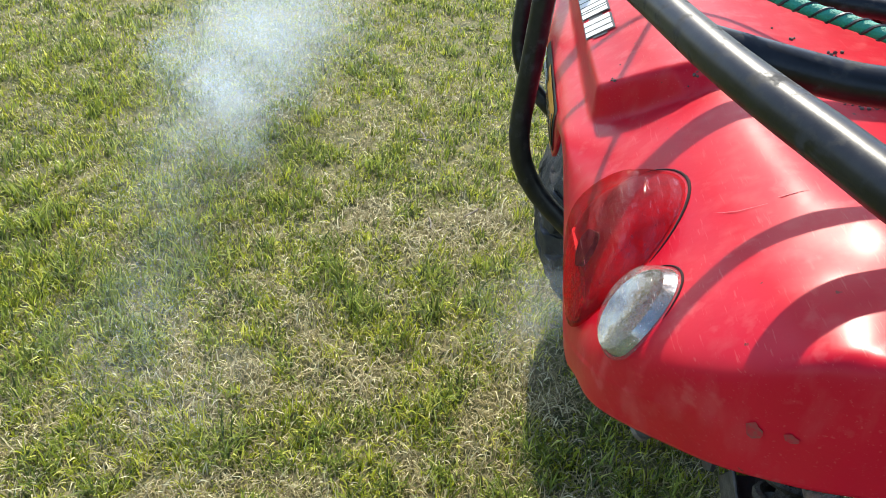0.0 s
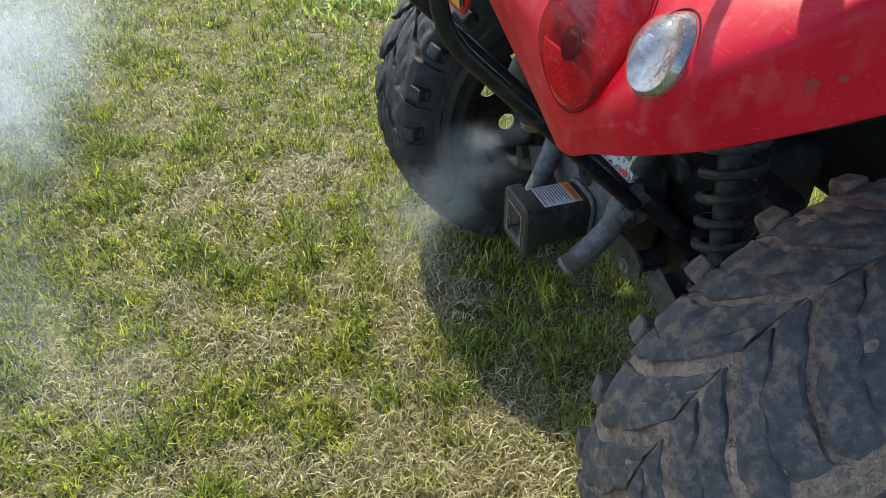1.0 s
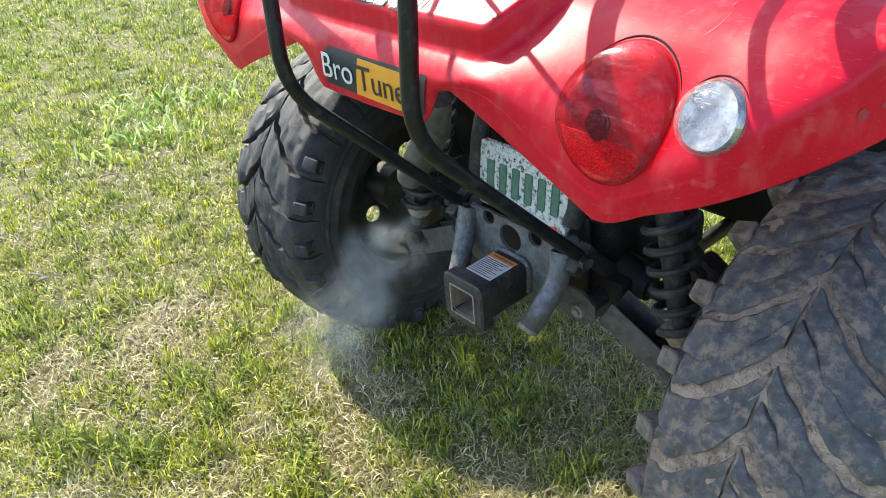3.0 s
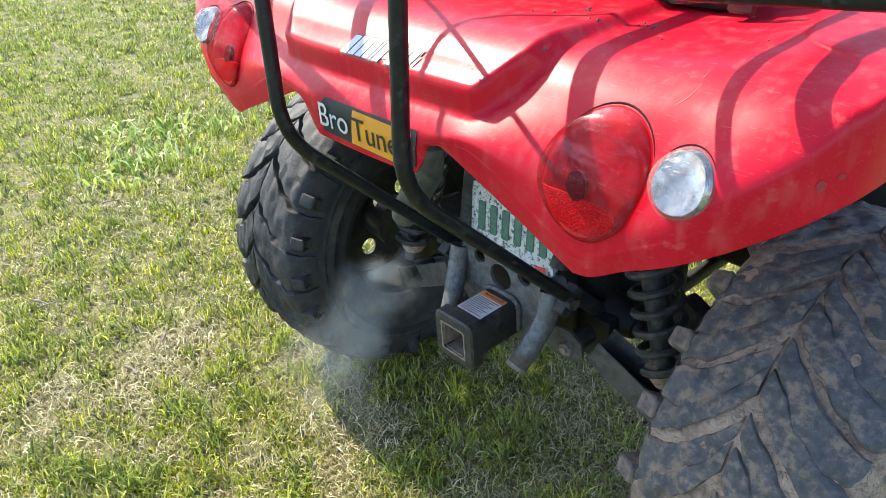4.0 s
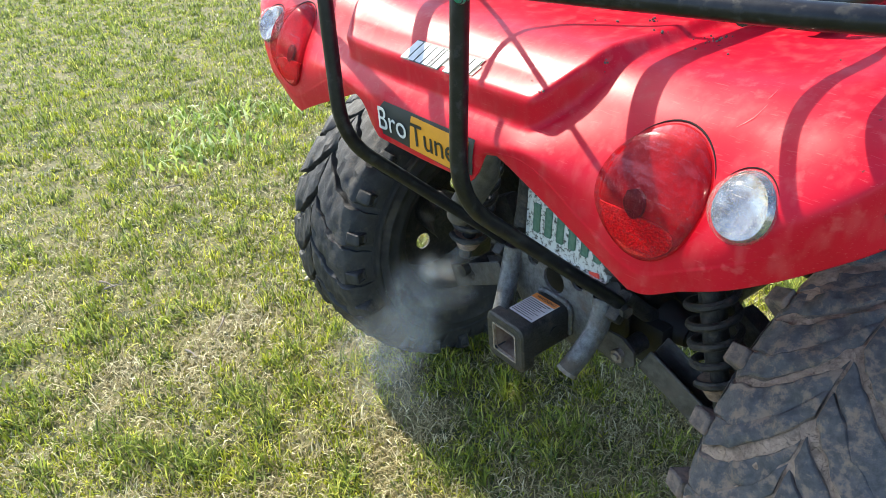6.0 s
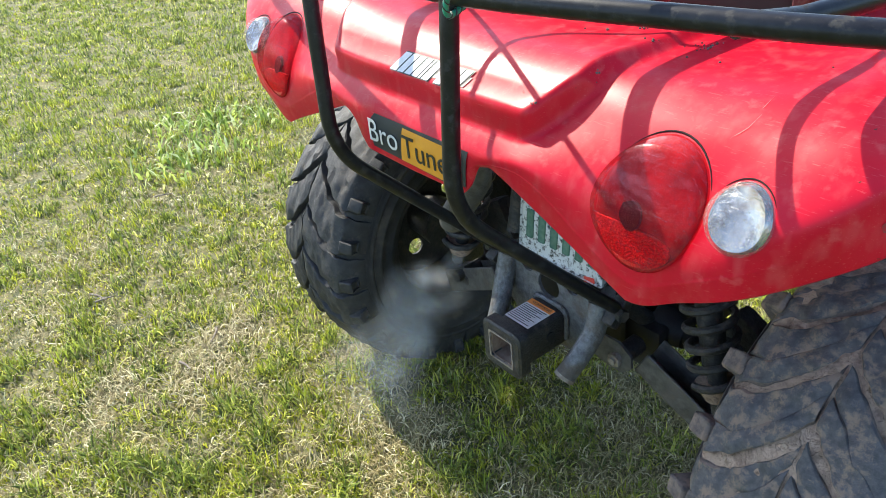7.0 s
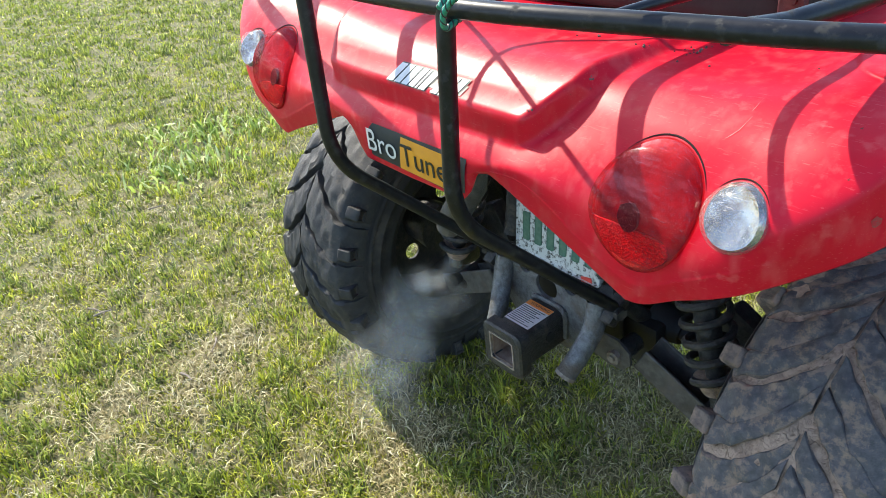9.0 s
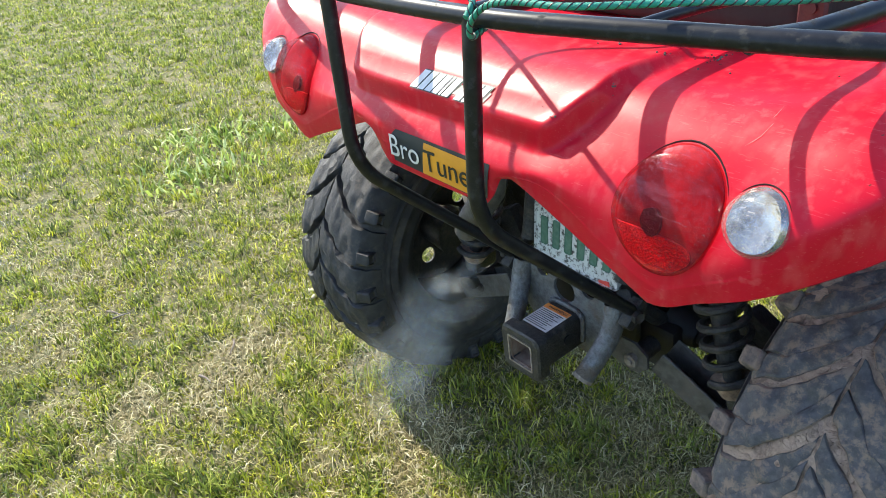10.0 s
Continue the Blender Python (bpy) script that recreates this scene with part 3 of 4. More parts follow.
# Tail lamps
def lamp_piece(name, mat, parent, centre, half_w, half_h, bulge, tilt, side, label, egg=0.0, proud=.018, gap=.0009):
    """A domed lens on the rear face. egg: how much narrower it is below."""
    rings, spokes = 10, 48
    bm = bmesh.new()
    c, s = math.cos(radians(tilt)), math.sin(radians(tilt))

    def at(r, a, lift, out=0.0):
        u, v = r * half_w * math.cos(a), r * half_h * math.sin(a)
        u *= 1 + egg * math.sin(a)
        x, z = centre[0] + c * u - s * v, centre[1] + s * u + c * v
        p, n = on_body(side * x, z)
        return bm.verts.new(p + (n + Vector((0, -0.5, 0))).normalized() * lift + Vector((0, -out, 0)))

    def rim(r, a):
        return .0025 + proud * (0.5 + 0.5 * r * math.sin(a)) ** 1.4

    mid = at(0, 0, bulge, rim(0, 0))
    last = None
    lines = [(k / rings * .955, bulge * (1 - (k / rings) ** 2.6), 1.0) for k in range(1, rings + 1)] + [(.980, -.0008, 1.0), (.992, -.0024, 1.0), (.996, 0, .5), (.998, -.003, 0)]
    for r, dome, share in lines:
        line = [at(r, a, dome, share * rim(r, a)) for a in (2 * math.pi * j / spokes for j in range(spokes))]
        for j in range(spokes):
            if last is None:
                bm.faces.new((mid, line[j], line[(j + 1) % spokes]))
            else:
                bm.faces.new((last[j], line[j], line[(j + 1) % spokes], last[(j + 1) % spokes]))
        last = line
    ob = part(name, bm, mat, parent, label)
    ob.visible_shadow = False
    # a dark strip put in for the shade of the gap along the upper edge
    bm = bmesh.new()
    edge = [tuple(at(1.008, 2 * math.pi * j / spokes, 0.0002).co) for j in range(5, 20)]
    bm.free()
    bm = bmesh.new()
    sweep(bm, edge, lambda t: .0002 + gap * math.sin(math.pi * t), 8, caps=False)
    part("shade_strip", bm, GAP_SHADE, ob, "dark strip standing for the shade in the gap along the lamp's upper edge")
    return ob


def lamp_spot(bm, centre, side, u, v, lift, half_w, half_h, tilt, egg):
    """A point of the lamp at u, v (1 at its rim), lifted off the body."""
    c, s = math.cos(radians(tilt)), math.sin(radians(tilt))
    r = max(1e-6, math.hypot(u, v))
    w, h = u * half_w * (1 + egg * v / r), v * half_h
    p, n = on_body(side * (centre[0] + c * w - s * h), centre[1] + s * w + c * h)
    return bm.verts.new(p + (n + Vector((0, -0.5, 0))).normalized() * lift)


def lamp_bowl(name, mat, parent, centre, side, lift, label, **shape):
    """The inside of a lamp, behind its lens."""
    bm = bmesh.new()
    mid, last = lamp_spot(bm, centre, side, 0, 0, lift(0), **shape), None
    for k in range(1, 9):
        r = .97 * k / 8
        ring = [lamp_spot(bm, centre, side, r * math.cos(a), r * math.sin(a), lift(r) if k < 8 else .0006, **shape) for a in (2 * math.pi * j / 40 for j in range(40))]
        for j in range(40):
            bm.faces.new((mid, ring[j], ring[(j + 1) % 40]) if last is None else (last[j], ring[j], ring[(j + 1) % 40], last[(j + 1) % 40]))
        last = ring
    return part(name, bm, mat, parent, label)


def lamp_field(name, mat, parent, centre, side, edge, lift, label, **shape):
    """A raised field inside a lamp, with a rounded outline."""
    edge = [(p.x, p.y) for p in curve_points([(u, v, 0) for u, v in edge + edge[:1]], 4)][:-1]
    mu, mv = sum(u for u, _ in edge) / len(edge), sum(v for _, v in edge) / len(edge)
    bm = bmesh.new()

    def height(u, v):
        return min(lift, .011 * (1 - min(math.hypot(u, v), .999) ** 3.0) ** 0.7)

    loops = []
    for k in range(1, 7):
        pts = [(mu + (u - mu) * k / 6, mv + (v - mv) * k / 6) for u, v in edge]
        loops.append([lamp_spot(bm, centre, side, u, v, height(u, v), **shape) for u, v in pts])
    loops.append([lamp_spot(bm, centre, side, u, v, .0006, **shape) for u, v in edge])
    mid = lamp_spot(bm, centre, side, mu, mv, height(mu, mv), **shape)
    for k in range(len(edge)):
        bm.faces.new((mid, loops[0][k], loops[0][(k + 1) % len(edge)]))
        for a, b in zip(loops, loops[1:]):
            bm.faces.new((a[k], b[k], b[(k + 1) % len(edge)], a[(k + 1) % len(edge)]))
    return part(name, bm, mat, parent, label)


for side in (1, -1):
    red_at = (.3385, .7605) if side > 0 else (.352, .769)
    lens = lamp_piece("tail_light", RED_LENS, atv, red_at, .053, .0575, .004, -8, side, "dusty dark red tail light lens standing proud of the body", egg=0.10, proud=.024)
    inside = dict(half_w=.052, half_h=.0565, tilt=-8, egg=0.10)
    bowl = lamp_bowl("lamp_inside", RED_BOWL, lens, red_at, side, lambda r: .0012 + .0030 * r ** 4, "deep red lamp interior", **inside)
    edge = [(-.89, -.36), (-.53, -.33), (-.08, -.31), (.35, -.27), (.72, -.30), (.80, -.46), (.68, -.66), (.37, -.88), (-.06, -.96), (-.49, -.82)]
    lamp_field("reflector", RED_REFLECTOR, lens, red_at, side, edge, .0045, "bright red honeycomb reflector field", **inside)
    spot = [(-.40, -.02), (-.22, .06), (-.04, -.02), (.04, -.20), (-.04, -.34), (-.22, -.34), (-.40, -.20)]
    lamp_field("bulb", BULB_DARK, lens, red_at, side, spot, .0050, "dark bulb behind the lens", **inside)
    clear_at = (.4225, .7785) if side > 0 else (.434, .788)
    lens = lamp_piece("reverse_light", CLEAR_LENS, atv, clear_at, .0300, .0268, .009, 0, side, "scuffed round clear domed reversing lamp", proud=.014, gap=.0006)
    inside = dict(half_w=.0288, half_h=.0258, tilt=0, egg=0.0)
    lamp_bowl("lamp_inside", SILVER, lens, clear_at, side, lambda r: .0010 + .0070 * r ** 2, "silver lamp reflector", **inside)

# crumbs of dry mud lying on the body
r = np.random.default_rng(21)
bm = bmesh.new()
for cx, cy, spread, count in ((.275, .066, .007, 16), (.23, .037, .004, 5), (.19, .069, .004, 5), (.161, .046, .002, 2), (.141, .033, .002, 1),
                              (.226, -.037, .003, 4), (.186, -.089, .002, 3), (.31, .02, .05, 3), (.10, .0, .06, 3)):
    for _ in range(count):
        x, y = cx + r.normal() * spread, cy + r.normal() * spread
        spot = tree.ray_cast(Vector((x, y, 1.2)), Vector((0, 0, -1)))[0]
        if spot is None:
            continue
        size = r.uniform(.0007, .0018)
        ball = bmesh.ops.create_icosphere(bm, subdivisions=1, radius=size)["verts"]
        for v in ball:
            v.co = spot + v.co * (1 + r.uniform(-.3, .3)) + Vector((0, 0, size * .4))
tagged(part("mud_crumbs", bm, CRUMB, None, smooth=False), "dark dry mud crumbs lying on the red body", "dirt", kind="stuff")

# Rear rack and bumper guard
rear_bar = [(x, y, .932) for x, y in ((.0, -.147), (.10, -.145), (.18, -.139), (.25, -.126), (.34, -.105), (.43, -.085), (.50, -.064),
                                      (.57, -.038), (.615, .01), (.63, .10), (.63, .62))]
rear_bar = [(-x, y, z) for x, y, z in rear_bar[:0:-1]] + rear_bar
tube("rack_bar", curve_points(rear_bar, 8), .0099, BLACK_TUBE, atv, "worn black painted steel rack tube")
for side in (1, -1):
    tube("rack_bar", curve_points([(side * .140, -.140, .934), (side * .160, -.06, .936), (side * .184, .02, .937), (side * .200, .2, .938), (side * .19, .62, .938)], 6),
         .0105, BLACK_TUBE, atv)
    tube("rack_bar", curve_points([(side * .398, -.087, .928), (side * .408, -.030, .920), (side * .415, .0, .919), (side * .431, .08, .919), (side * .446, .2, .921), (side * .446, .62, .930)], 6),
         .0098, BLACK_TUBE, atv)
    tube("rack_rod", curve_points([(side * .300, -.115, .932), (side * .322, -.03, .934), (side * .355, .05, .935), (side * .365, .2, .936), (side * .35, .62, .936)], 6),
         .0055, BLACK_TUBE, atv)
for side in (1, -1):
    guard = rounded([(side * .136, -.143, .932), (side * .126, -.158, .70), (side * .128, .120, .423)], .055)
    tube("bumper_guard", guard, .0098, BLACK_TUBE, atv, "black tubular bumper guard")

# Hitch receiver and its plate
bm = bmesh.new()


def ring_box(bm, outer, inner, y0, y1, z, corner=0.012):
    """A square sleeve along y."""
    def loop(h, y, c):
        pts = []
        for sx, sz, a0 in ((1, 1, 0), (-1, 1, 90), (-1, -1, 180), (1, -1, 270)):
            for a in (0, 30, 60, 90):
                t = radians(a0 + a)
                pts.append(bm.verts.new((sx * (h - c) + c * math.cos(t), y, z + sz * (h - c) + c * math.sin(t))))
        return pts
    loops = [loop(outer, y1, corner), loop(outer, y0 + .003, corner), loop(outer - .003, y0, corner), loop(inner + .001, y0, corner * .5),
             loop(inner, y0 + .002, corner * .5), loop(inner, y1, corner * .5)]
    for a, b in zip(loops, loops[1:]):
        for k in range(len(a)):
            bm.faces.new((a[k], a[(k + 1) % len(a)], b[(k + 1) % len(b)], b[k]))


HZ = .344
ring_box(bm, .0325, .0262, .018, .125, HZ, .008)
receiver = part("hitch_receiver", bm, DARK_STEEL, atv, "black square steel trailer hitch receiver with worn edges")
bm = bmesh.new()
ring_box(bm, .0425, .0262, 0.0, .022, HZ, .013)
part("collar", bm, DARK_STEEL, receiver)
bm = bmesh.new()
ring_box(bm, .0272, .0258, -.0012, .004, HZ, .005)
part("worn_rim", bm, RUST, receiver, "bare worn metal rim of the opening")
bm = bmesh.new()
ring_box(bm, .0262, .0252, .004, .118, HZ, .005)
part("lining", bm, RUST_INSIDE, receiver)
# black disc in place of an open pin hole, painted as its inner shade
bm = bmesh.new()
drum(bm, (.0320, .075, HZ), (.0345, .075, HZ), .009, 16)
part("pin_hole_disc", bm, INK, receiver)
bm = bmesh.new()
box(bm, (.052, .060, .0008), Matrix.Translation((-.002, .066, HZ + .0332)))
label_film = part("warning_label", bm, WHITE, receiver, "white warning label with an orange heading")
bm = bmesh.new()
box(bm, (.052, .012, .0008), Matrix.Translation((-.002, .090, HZ + .0337)))
part("heading", bm, ORANGE, label_film)
letters("WARNING", .0085, INK, "lettering", label_film, Matrix.Translation((.000, .090, HZ + .0343)), 0.0001)
for k in range(10):
    bm = bmesh.new()
    box(bm, (.046 - .006 * (k % 3), .0013, .0005), Matrix.Translation((-.003 - .003 * (k % 3), .080 - .0044 * k, HZ + .0338)))
    part("text_bar", bm, INK, label_film)


def plate_with_holes(name, outline, holes, thick, mat, place, parent, label):
    """A flat plate with round holes cut through it, made by bridging outline and hole loops."""
    bm = bmesh.new()
    edges = []
    for pts in [outline] + [[(cx + r * math.cos(a), cz + r * math.sin(a)) for a in (2 * math.pi * k / 24 for k in range(24))] for cx, cz, r in holes]:
        loop = [bm.verts.new((x, 0, z)) for x, z in pts]
        edges += [bm.edges.new((loop[k], loop[(k + 1) % len(loop)])) for k in range(len(loop))]
    bmesh.ops.triangle_fill(bm, use_beauty=True, use_dissolve=False, edges=edges)
    made = bmesh.ops.extrude_face_region(bm, geom=bm.faces[:])
    bmesh.ops.translate(bm, vec=(0, thick, 0), verts=[v for v in made["geom"] if isinstance(v, bmesh.types.BMVert)])
    bmesh.ops.transform(bm, matrix=place, verts=bm.verts[:])
    return part(name, bm, mat, parent, label)


plate_with_holes("hitch_plate", [(-.092, .436), (.098, .436), (.113, .40), (.095, .37), (.055, .30), (-.06, .30), (-.10, .345), (-.108, .39)],
                 [(-.006, .405, .023), (-.053, .425, .0125), (.046, .425, .0135)], .006, STEEL,
                 Matrix.Translation((0, .112, 0)), atv, "grey steel hitch plate with round holes")
for side in (1, -1):
    run = [(.100, .112, .425), (.104, .098, .385), (.099, .070, .348), (.092, .044, .318)] if side > 0 else \
        [(-.098, .112, .43), (-.097, .10, .39), (-.090, .080, .345), (-.084, .062, .315)]
    bm = bmesh.new()
    sweep(bm, curve_points(run, 6), .0165, 18, caps=False)
    sweep(bm, curve_points(run[:-1] + [tuple(Vector(run[-1]).lerp(Vector(run[-2]), .02))], 6), .0128, 18, caps=False)
    pipe = part("hitch_tube", bm, STEEL, atv, "grey bent steel tube with an open end")
    end, before = Vector(run[-1]), Vector(run[-2])
    way = (end - before).normalized()
    bm = bmesh.new()
    outer, inner = [], []
    u = way.orthogonal().normalized()
    for k in range(20):
        a = 2 * math.pi * k / 20
        d = math.cos(a) * u + math.sin(a) * way.cross(u)
        outer.append((bm.verts.new(end + d * .0172 - way * .004), bm.verts.new(end + d * .0172 + way * .002)))
        inner.append((bm.verts.new(end + d * .0128 + way * .002), bm.verts.new(end + d * .0128 - way * .012)))
    for k in range(20):
        n = (k + 1) % 20
        bm.faces.new((outer[k][0], outer[n][0], outer[n][1], outer[k][1]))
        bm.faces.new((outer[k][1], outer[n][1], inner[n][0], inner[k][0]))
        bm.faces.new((inner[k][0], inner[n][0], inner[n][1], inner[k][1]))
    part("tube_end", bm, RUST, pipe, "rusty worn open tube end")
    bm = bmesh.new()
    box(bm, (.022, .05, .022), Matrix.Translation((side * .128, .118, .420)) @ pose(0, 0, 0, 40, 0, 0), .006)
    part("guard_mount", bm, DARK_STEEL, atv)
    bm = bmesh.new()
    drum(bm, (side * .139, .112, .424), (side * .148, .110, .424), .010, 6)
    part("bolt", bm, DARK_STEEL, atv)

bm = bmesh.new()
seam = [(x, .108, HZ + z) for x, z in ((-.036, -.02), (-.036, .028), (-.028, .036), (.028, .036), (.036, .028), (.036, -.02))]
sweep(bm, [p + Vector((0, .001 * math.sin(40 * i), .0006 * math.cos(23 * i))) for i, p in enumerate(rounded(seam, .008))], .0042, 8)
part("weld_seam", bm, STEEL, receiver)

# Number plate: its characters stay plain bars
bm = bmesh.new()
box(bm, (.178, .0016, .105), Matrix.Translation((.003, .136, .490)) @ pose(0, 0, 0, -6, 0, 0), .006, 2)
plate = part("number_plate", bm, PLATE_WHITE, atv, "dirty white number plate with green characters")
for k in range(6):
    bm = bmesh.new()
    box(bm, (.015, .0012, .050), Matrix.Translation((-.066 + .0265 * k, .1345, .487)) @ pose(0, 0, 0, -6, 0, 0), .002, 1)
    part("character_bar", bm, GREEN_INK, plate)
bm = bmesh.new()
box(bm, (.022, .002, .010), Matrix.Translation((.064, .129, .440)) @ pose(0, 0, 0, -6, -12, 0), .001, 1)
part("red_tag", bm, TAG_RED, plate)


# Wheels
TYRE_R, TYRE_W = .300, .122
WHEEL_PLACE = {1: (.484, .222, .305), -1: (-.504, .240, .292)}
NARROW = TYRE_W / .125


def tyre_profile(w):
    """Radius of the carcass at a distance w from the tyre's middle."""
    q = abs(w) / TYRE_W
    return TYRE_R - .018 * q ** 2.2 - (.045 * max(0, (q - .80) / .20) ** 2)


PITCH = radians(360 / 22)


def groove(kind, s, right):
    """Angle of a groove's middle line and its half width, from the tyre's middle (s = 0) to the shoulder (s = 1)."""
    drop = 1 - (1 - min(s, 1.0)) ** (1.6 if right else 2.0)
    if kind == "wide":
        return radians(-29.5 - 14.5 * drop), radians((2.0 - 1.35 * s) if not right else (1.25 - .3 * s))
    return radians(-37.0 - (16.5 if not right else 15.0) * drop), radians(-.4 + 1.6 * max(0, s - .6) if not right else -.35 + 1.5 * max(0, .35 - s))


def lug_mesh(broad, right, height, mat, edge_mat, worn_by=1.0):
    """One curved tread bar between two grooves, from the tyre's middle out over the shoulder."""
    bm = bmesh.new()
    rows, lines = 30, []
    for k in range(rows):
        t = k / (rows - 1)
        s = 1.16 * t
        w = NARROW * ((-.010 + .002 + .112 * s * 1.0) if right else (-.010 - .002 - .098 * s))
        upper, lower = (groove("wide", s, right),) * 2 if broad is None else (groove("narrow", s, right), groove("wide", s, right)) if broad else (groove("wide", s, right), groove("narrow", s, right))
        hi, lo = upper[0] - upper[1] * worn_by, lower[0] + lower[1] * (2 - worn_by)
        if broad is not False:
            lo -= PITCH
        span = hi - lo
        base, top = tyre_profile(w) - .003, tyre_profile(w) + height - (0 if broad is not False else .0012) - .003 * max(0, s - .9) / .26
        edge = min(.0030 / TYRE_R, span * .2)
        ring = []
        for a, r in ((lo - edge * .6, base), (lo + edge * .15, top - .0022), (lo + edge, top - .0002), (lo + span * .3, top + .0006), (lo + span * .5, top + .0008),
                     (lo + span * .7, top + .0006), (hi - edge, top - .0002), (hi - edge * .15, top - .0022), (hi + edge * .6, base)):
            ring.append(bm.verts.new((w, r * math.sin(a), r * math.cos(a))))
        lines.append(ring)
    for a, b in zip(lines, lines[1:]):
        for k in range(8):
            bm.faces.new((a[k], a[k + 1], b[k + 1], b[k])).material_index = 1 if k in (0, 7) else 0
    bm.faces.new(lines[0]).material_index = 1
    bm.faces.new(lines[-1][::-1]).material_index = 1
    for v in bm.verts:
        v.co += Vector((.0014 * noise.noise(v.co * 60), .0085 * noise.noise(v.co * 48 + Vector((5, 0, worn_by * 3))), .0040 * noise.noise(v.co * 80 + Vector((0, 9, 0)))))
    return lug_data(bm, mat, edge_mat)


def lug_data(bm, mat, edge_mat):
    bmesh.ops.recalc_face_normals(bm, faces=bm.faces)
    me = bpy.data.meshes.new("tread_lug")
    bm.to_mesh(me)
    bm.free()
    me.materials.append(mat)
    me.materials.append(edge_mat)
    me.polygons.foreach_set("use_smooth", [True] * len(me.polygons))
    me.set_sharp_from_angle(angle=radians(30))
    return me


def knob_mesh(right, mat):
    """A square knob on the shoulder with a small hollow in its face."""
    bm = bmesh.new()
    s = 1 if right else -1
    box(bm, (.030, .025, .032), pose(s * .112, 0, .281, 0, s * 24, 0), .006, 3)
    face = [f for f in bm.faces if f.normal.x * s > .8 and f.calc_area() > .00005]
    made = bmesh.ops.inset_region(bm, faces=face, thickness=.003, depth=-.003)
    for v in bm.verts:
        v.co += Vector((.0012 * noise.noise(v.co * 120), .0018 * noise.noise(v.co * 95 + Vector((5, 0, 0))), .0014 * noise.noise(v.co * 110 + Vector((0, 9, 0)))))
    return lug_data(bm, mat, mat)


# the outer wall of the tyre, with its raised ribs, from the shoulder to the bead
RIBS = [(.131, .244), (.1335, .240), (.1335, .236), (.131, .233), (.132, .224), (.1345, .220), (.1345, .216), (.1305, .212), (.126, .196),
        (.1275, .190), (.1265, .185), (.118, .175), (.100, .155)]


def wheel(side, turn, lug_mat, carcass, label):
    muddy = lug_mat is DUSTY_RUBBER
    height = .012 if muddy else .014
    edge_mat = DUSTY_EDGE if muddy else RUBBER
    lugs = [lug_mesh(broad, right, height - .001 * n, lug_mat, edge_mat, (.55, 1.0, 1.5)[n]) for n in range(3) for broad in ((True, False) if muddy else (None,)) for right in (True, False)]
    knobs = [knob_mesh(side < 0, edge_mat)]
    place = Matrix.Translation(WHEEL_PLACE[side])
    bm = bmesh.new()
    outline = [(w, tyre_profile(w)) for w in np.linspace(-TYRE_W, TYRE_W, 21)]
    ribs = [(w * NARROW, r) for w, r in RIBS]
    outline = [(-w, r) for w, r in ribs[::-1]] + outline + ribs
    steps = 72
    rings = [[bm.verts.new((w, r * math.sin(a), r * math.cos(a))) for a in (2 * math.pi * k / steps for k in range(steps))] for w, r in outline]
    for a, b in zip(rings, rings[1:]):
        for k in range(steps):
            bm.faces.new((a[k], a[(k + 1) % steps], b[(k + 1) % steps], b[k]))
    tyre = part("tyre", bm, carcass, atv, label)
    tyre.data.materials.append(CARCASS if not muddy else WALL)
    for p in tyre.data.polygons:
        p.material_index = 1 if math.hypot(p.center.y, p.center.z) < .246 else 0
    tyre.matrix_world = place
    for k in range(22):
        kind = (k * 7 + k // 3) % 3
        each = len(lugs) // 3
        for data in lugs[kind * each:kind * each + each] + knobs:
            piece = new("tread_lug" if data in lugs else "shoulder_knob", data)
            piece.parent = tyre
            piece.matrix_basis = Matrix.Rotation(-turn - PITCH * k + (radians(39.3) if data in knobs else 0), 4, "X")
    if muddy:
        # dried mud caked into the grooves
        bm = bmesh.new()
        rings = []
        for w in np.linspace(-.118, .121, 42):
            rings.append([])
            for k in range(300):
                a = 2 * math.pi * k / 300
                p = Vector((w, TYRE_R * math.sin(a), TYRE_R * math.cos(a)))
                r = tyre_profile(w) + .0058 + .0066 * noise.noise(p * 17) + .0024 * noise.noise(p * 75) + .0055 * smooth_step(w, .086, .109)
                rings[-1].append(bm.verts.new((w, r * math.sin(a), r * math.cos(a))))
        for a, b in zip(rings, rings[1:]):
            for k in range(300):
                bm.faces.new((a[k], a[(k + 1) % 300], b[(k + 1) % 300], b[k]))
        mud = part("dried_mud", bm, MUD, tyre, "tan cracked dried mud caked in the grooves")
        mud.matrix_basis = Matrix.Identity(4)
        tagged(mud, kind="stuff")
    # rim: barrel, and a dished centre with oval openings
    bm = bmesh.new()
    barrel = [(-.096, .160), (-.091, .150), (-.03, .140), (.055, .140), (.091, .150), (.096, .160)]
    rings = [[bm.verts.new((w * side, r * math.sin(a), r * math.cos(a))) for a in (2 * math.pi * k / 48 for k in range(48))] for w, r in barrel]
    for a, b in zip(rings, rings[1:]):
        for k in range(48):
            bm.faces.new((a[k], a[(k + 1) % 48], b[(k + 1) % 48], b[k]))
    rim = part("wheel_rim", bm, DARK_STEEL, atv, "dark steel wheel rim")
    rim.matrix_world = place
    holes = [(.082 * math.cos(a), .082 * math.sin(a), .019) for a in (2 * math.pi * k / 5 + 0.5 for k in range(5))]
    disc = [(.141 * math.cos(a), .141 * math.sin(a)) for a in (2 * math.pi * k / 48 for k in range(48))]
    centre = plate_with_holes("wheel_centre", disc, holes, .005, DARK_STEEL, Matrix.Rotation(math.pi / 2, 4, "Z"), rim, "")
    centre.matrix_basis = Matrix.Translation((side * .02, 0, 0))
    bm = bmesh.new()
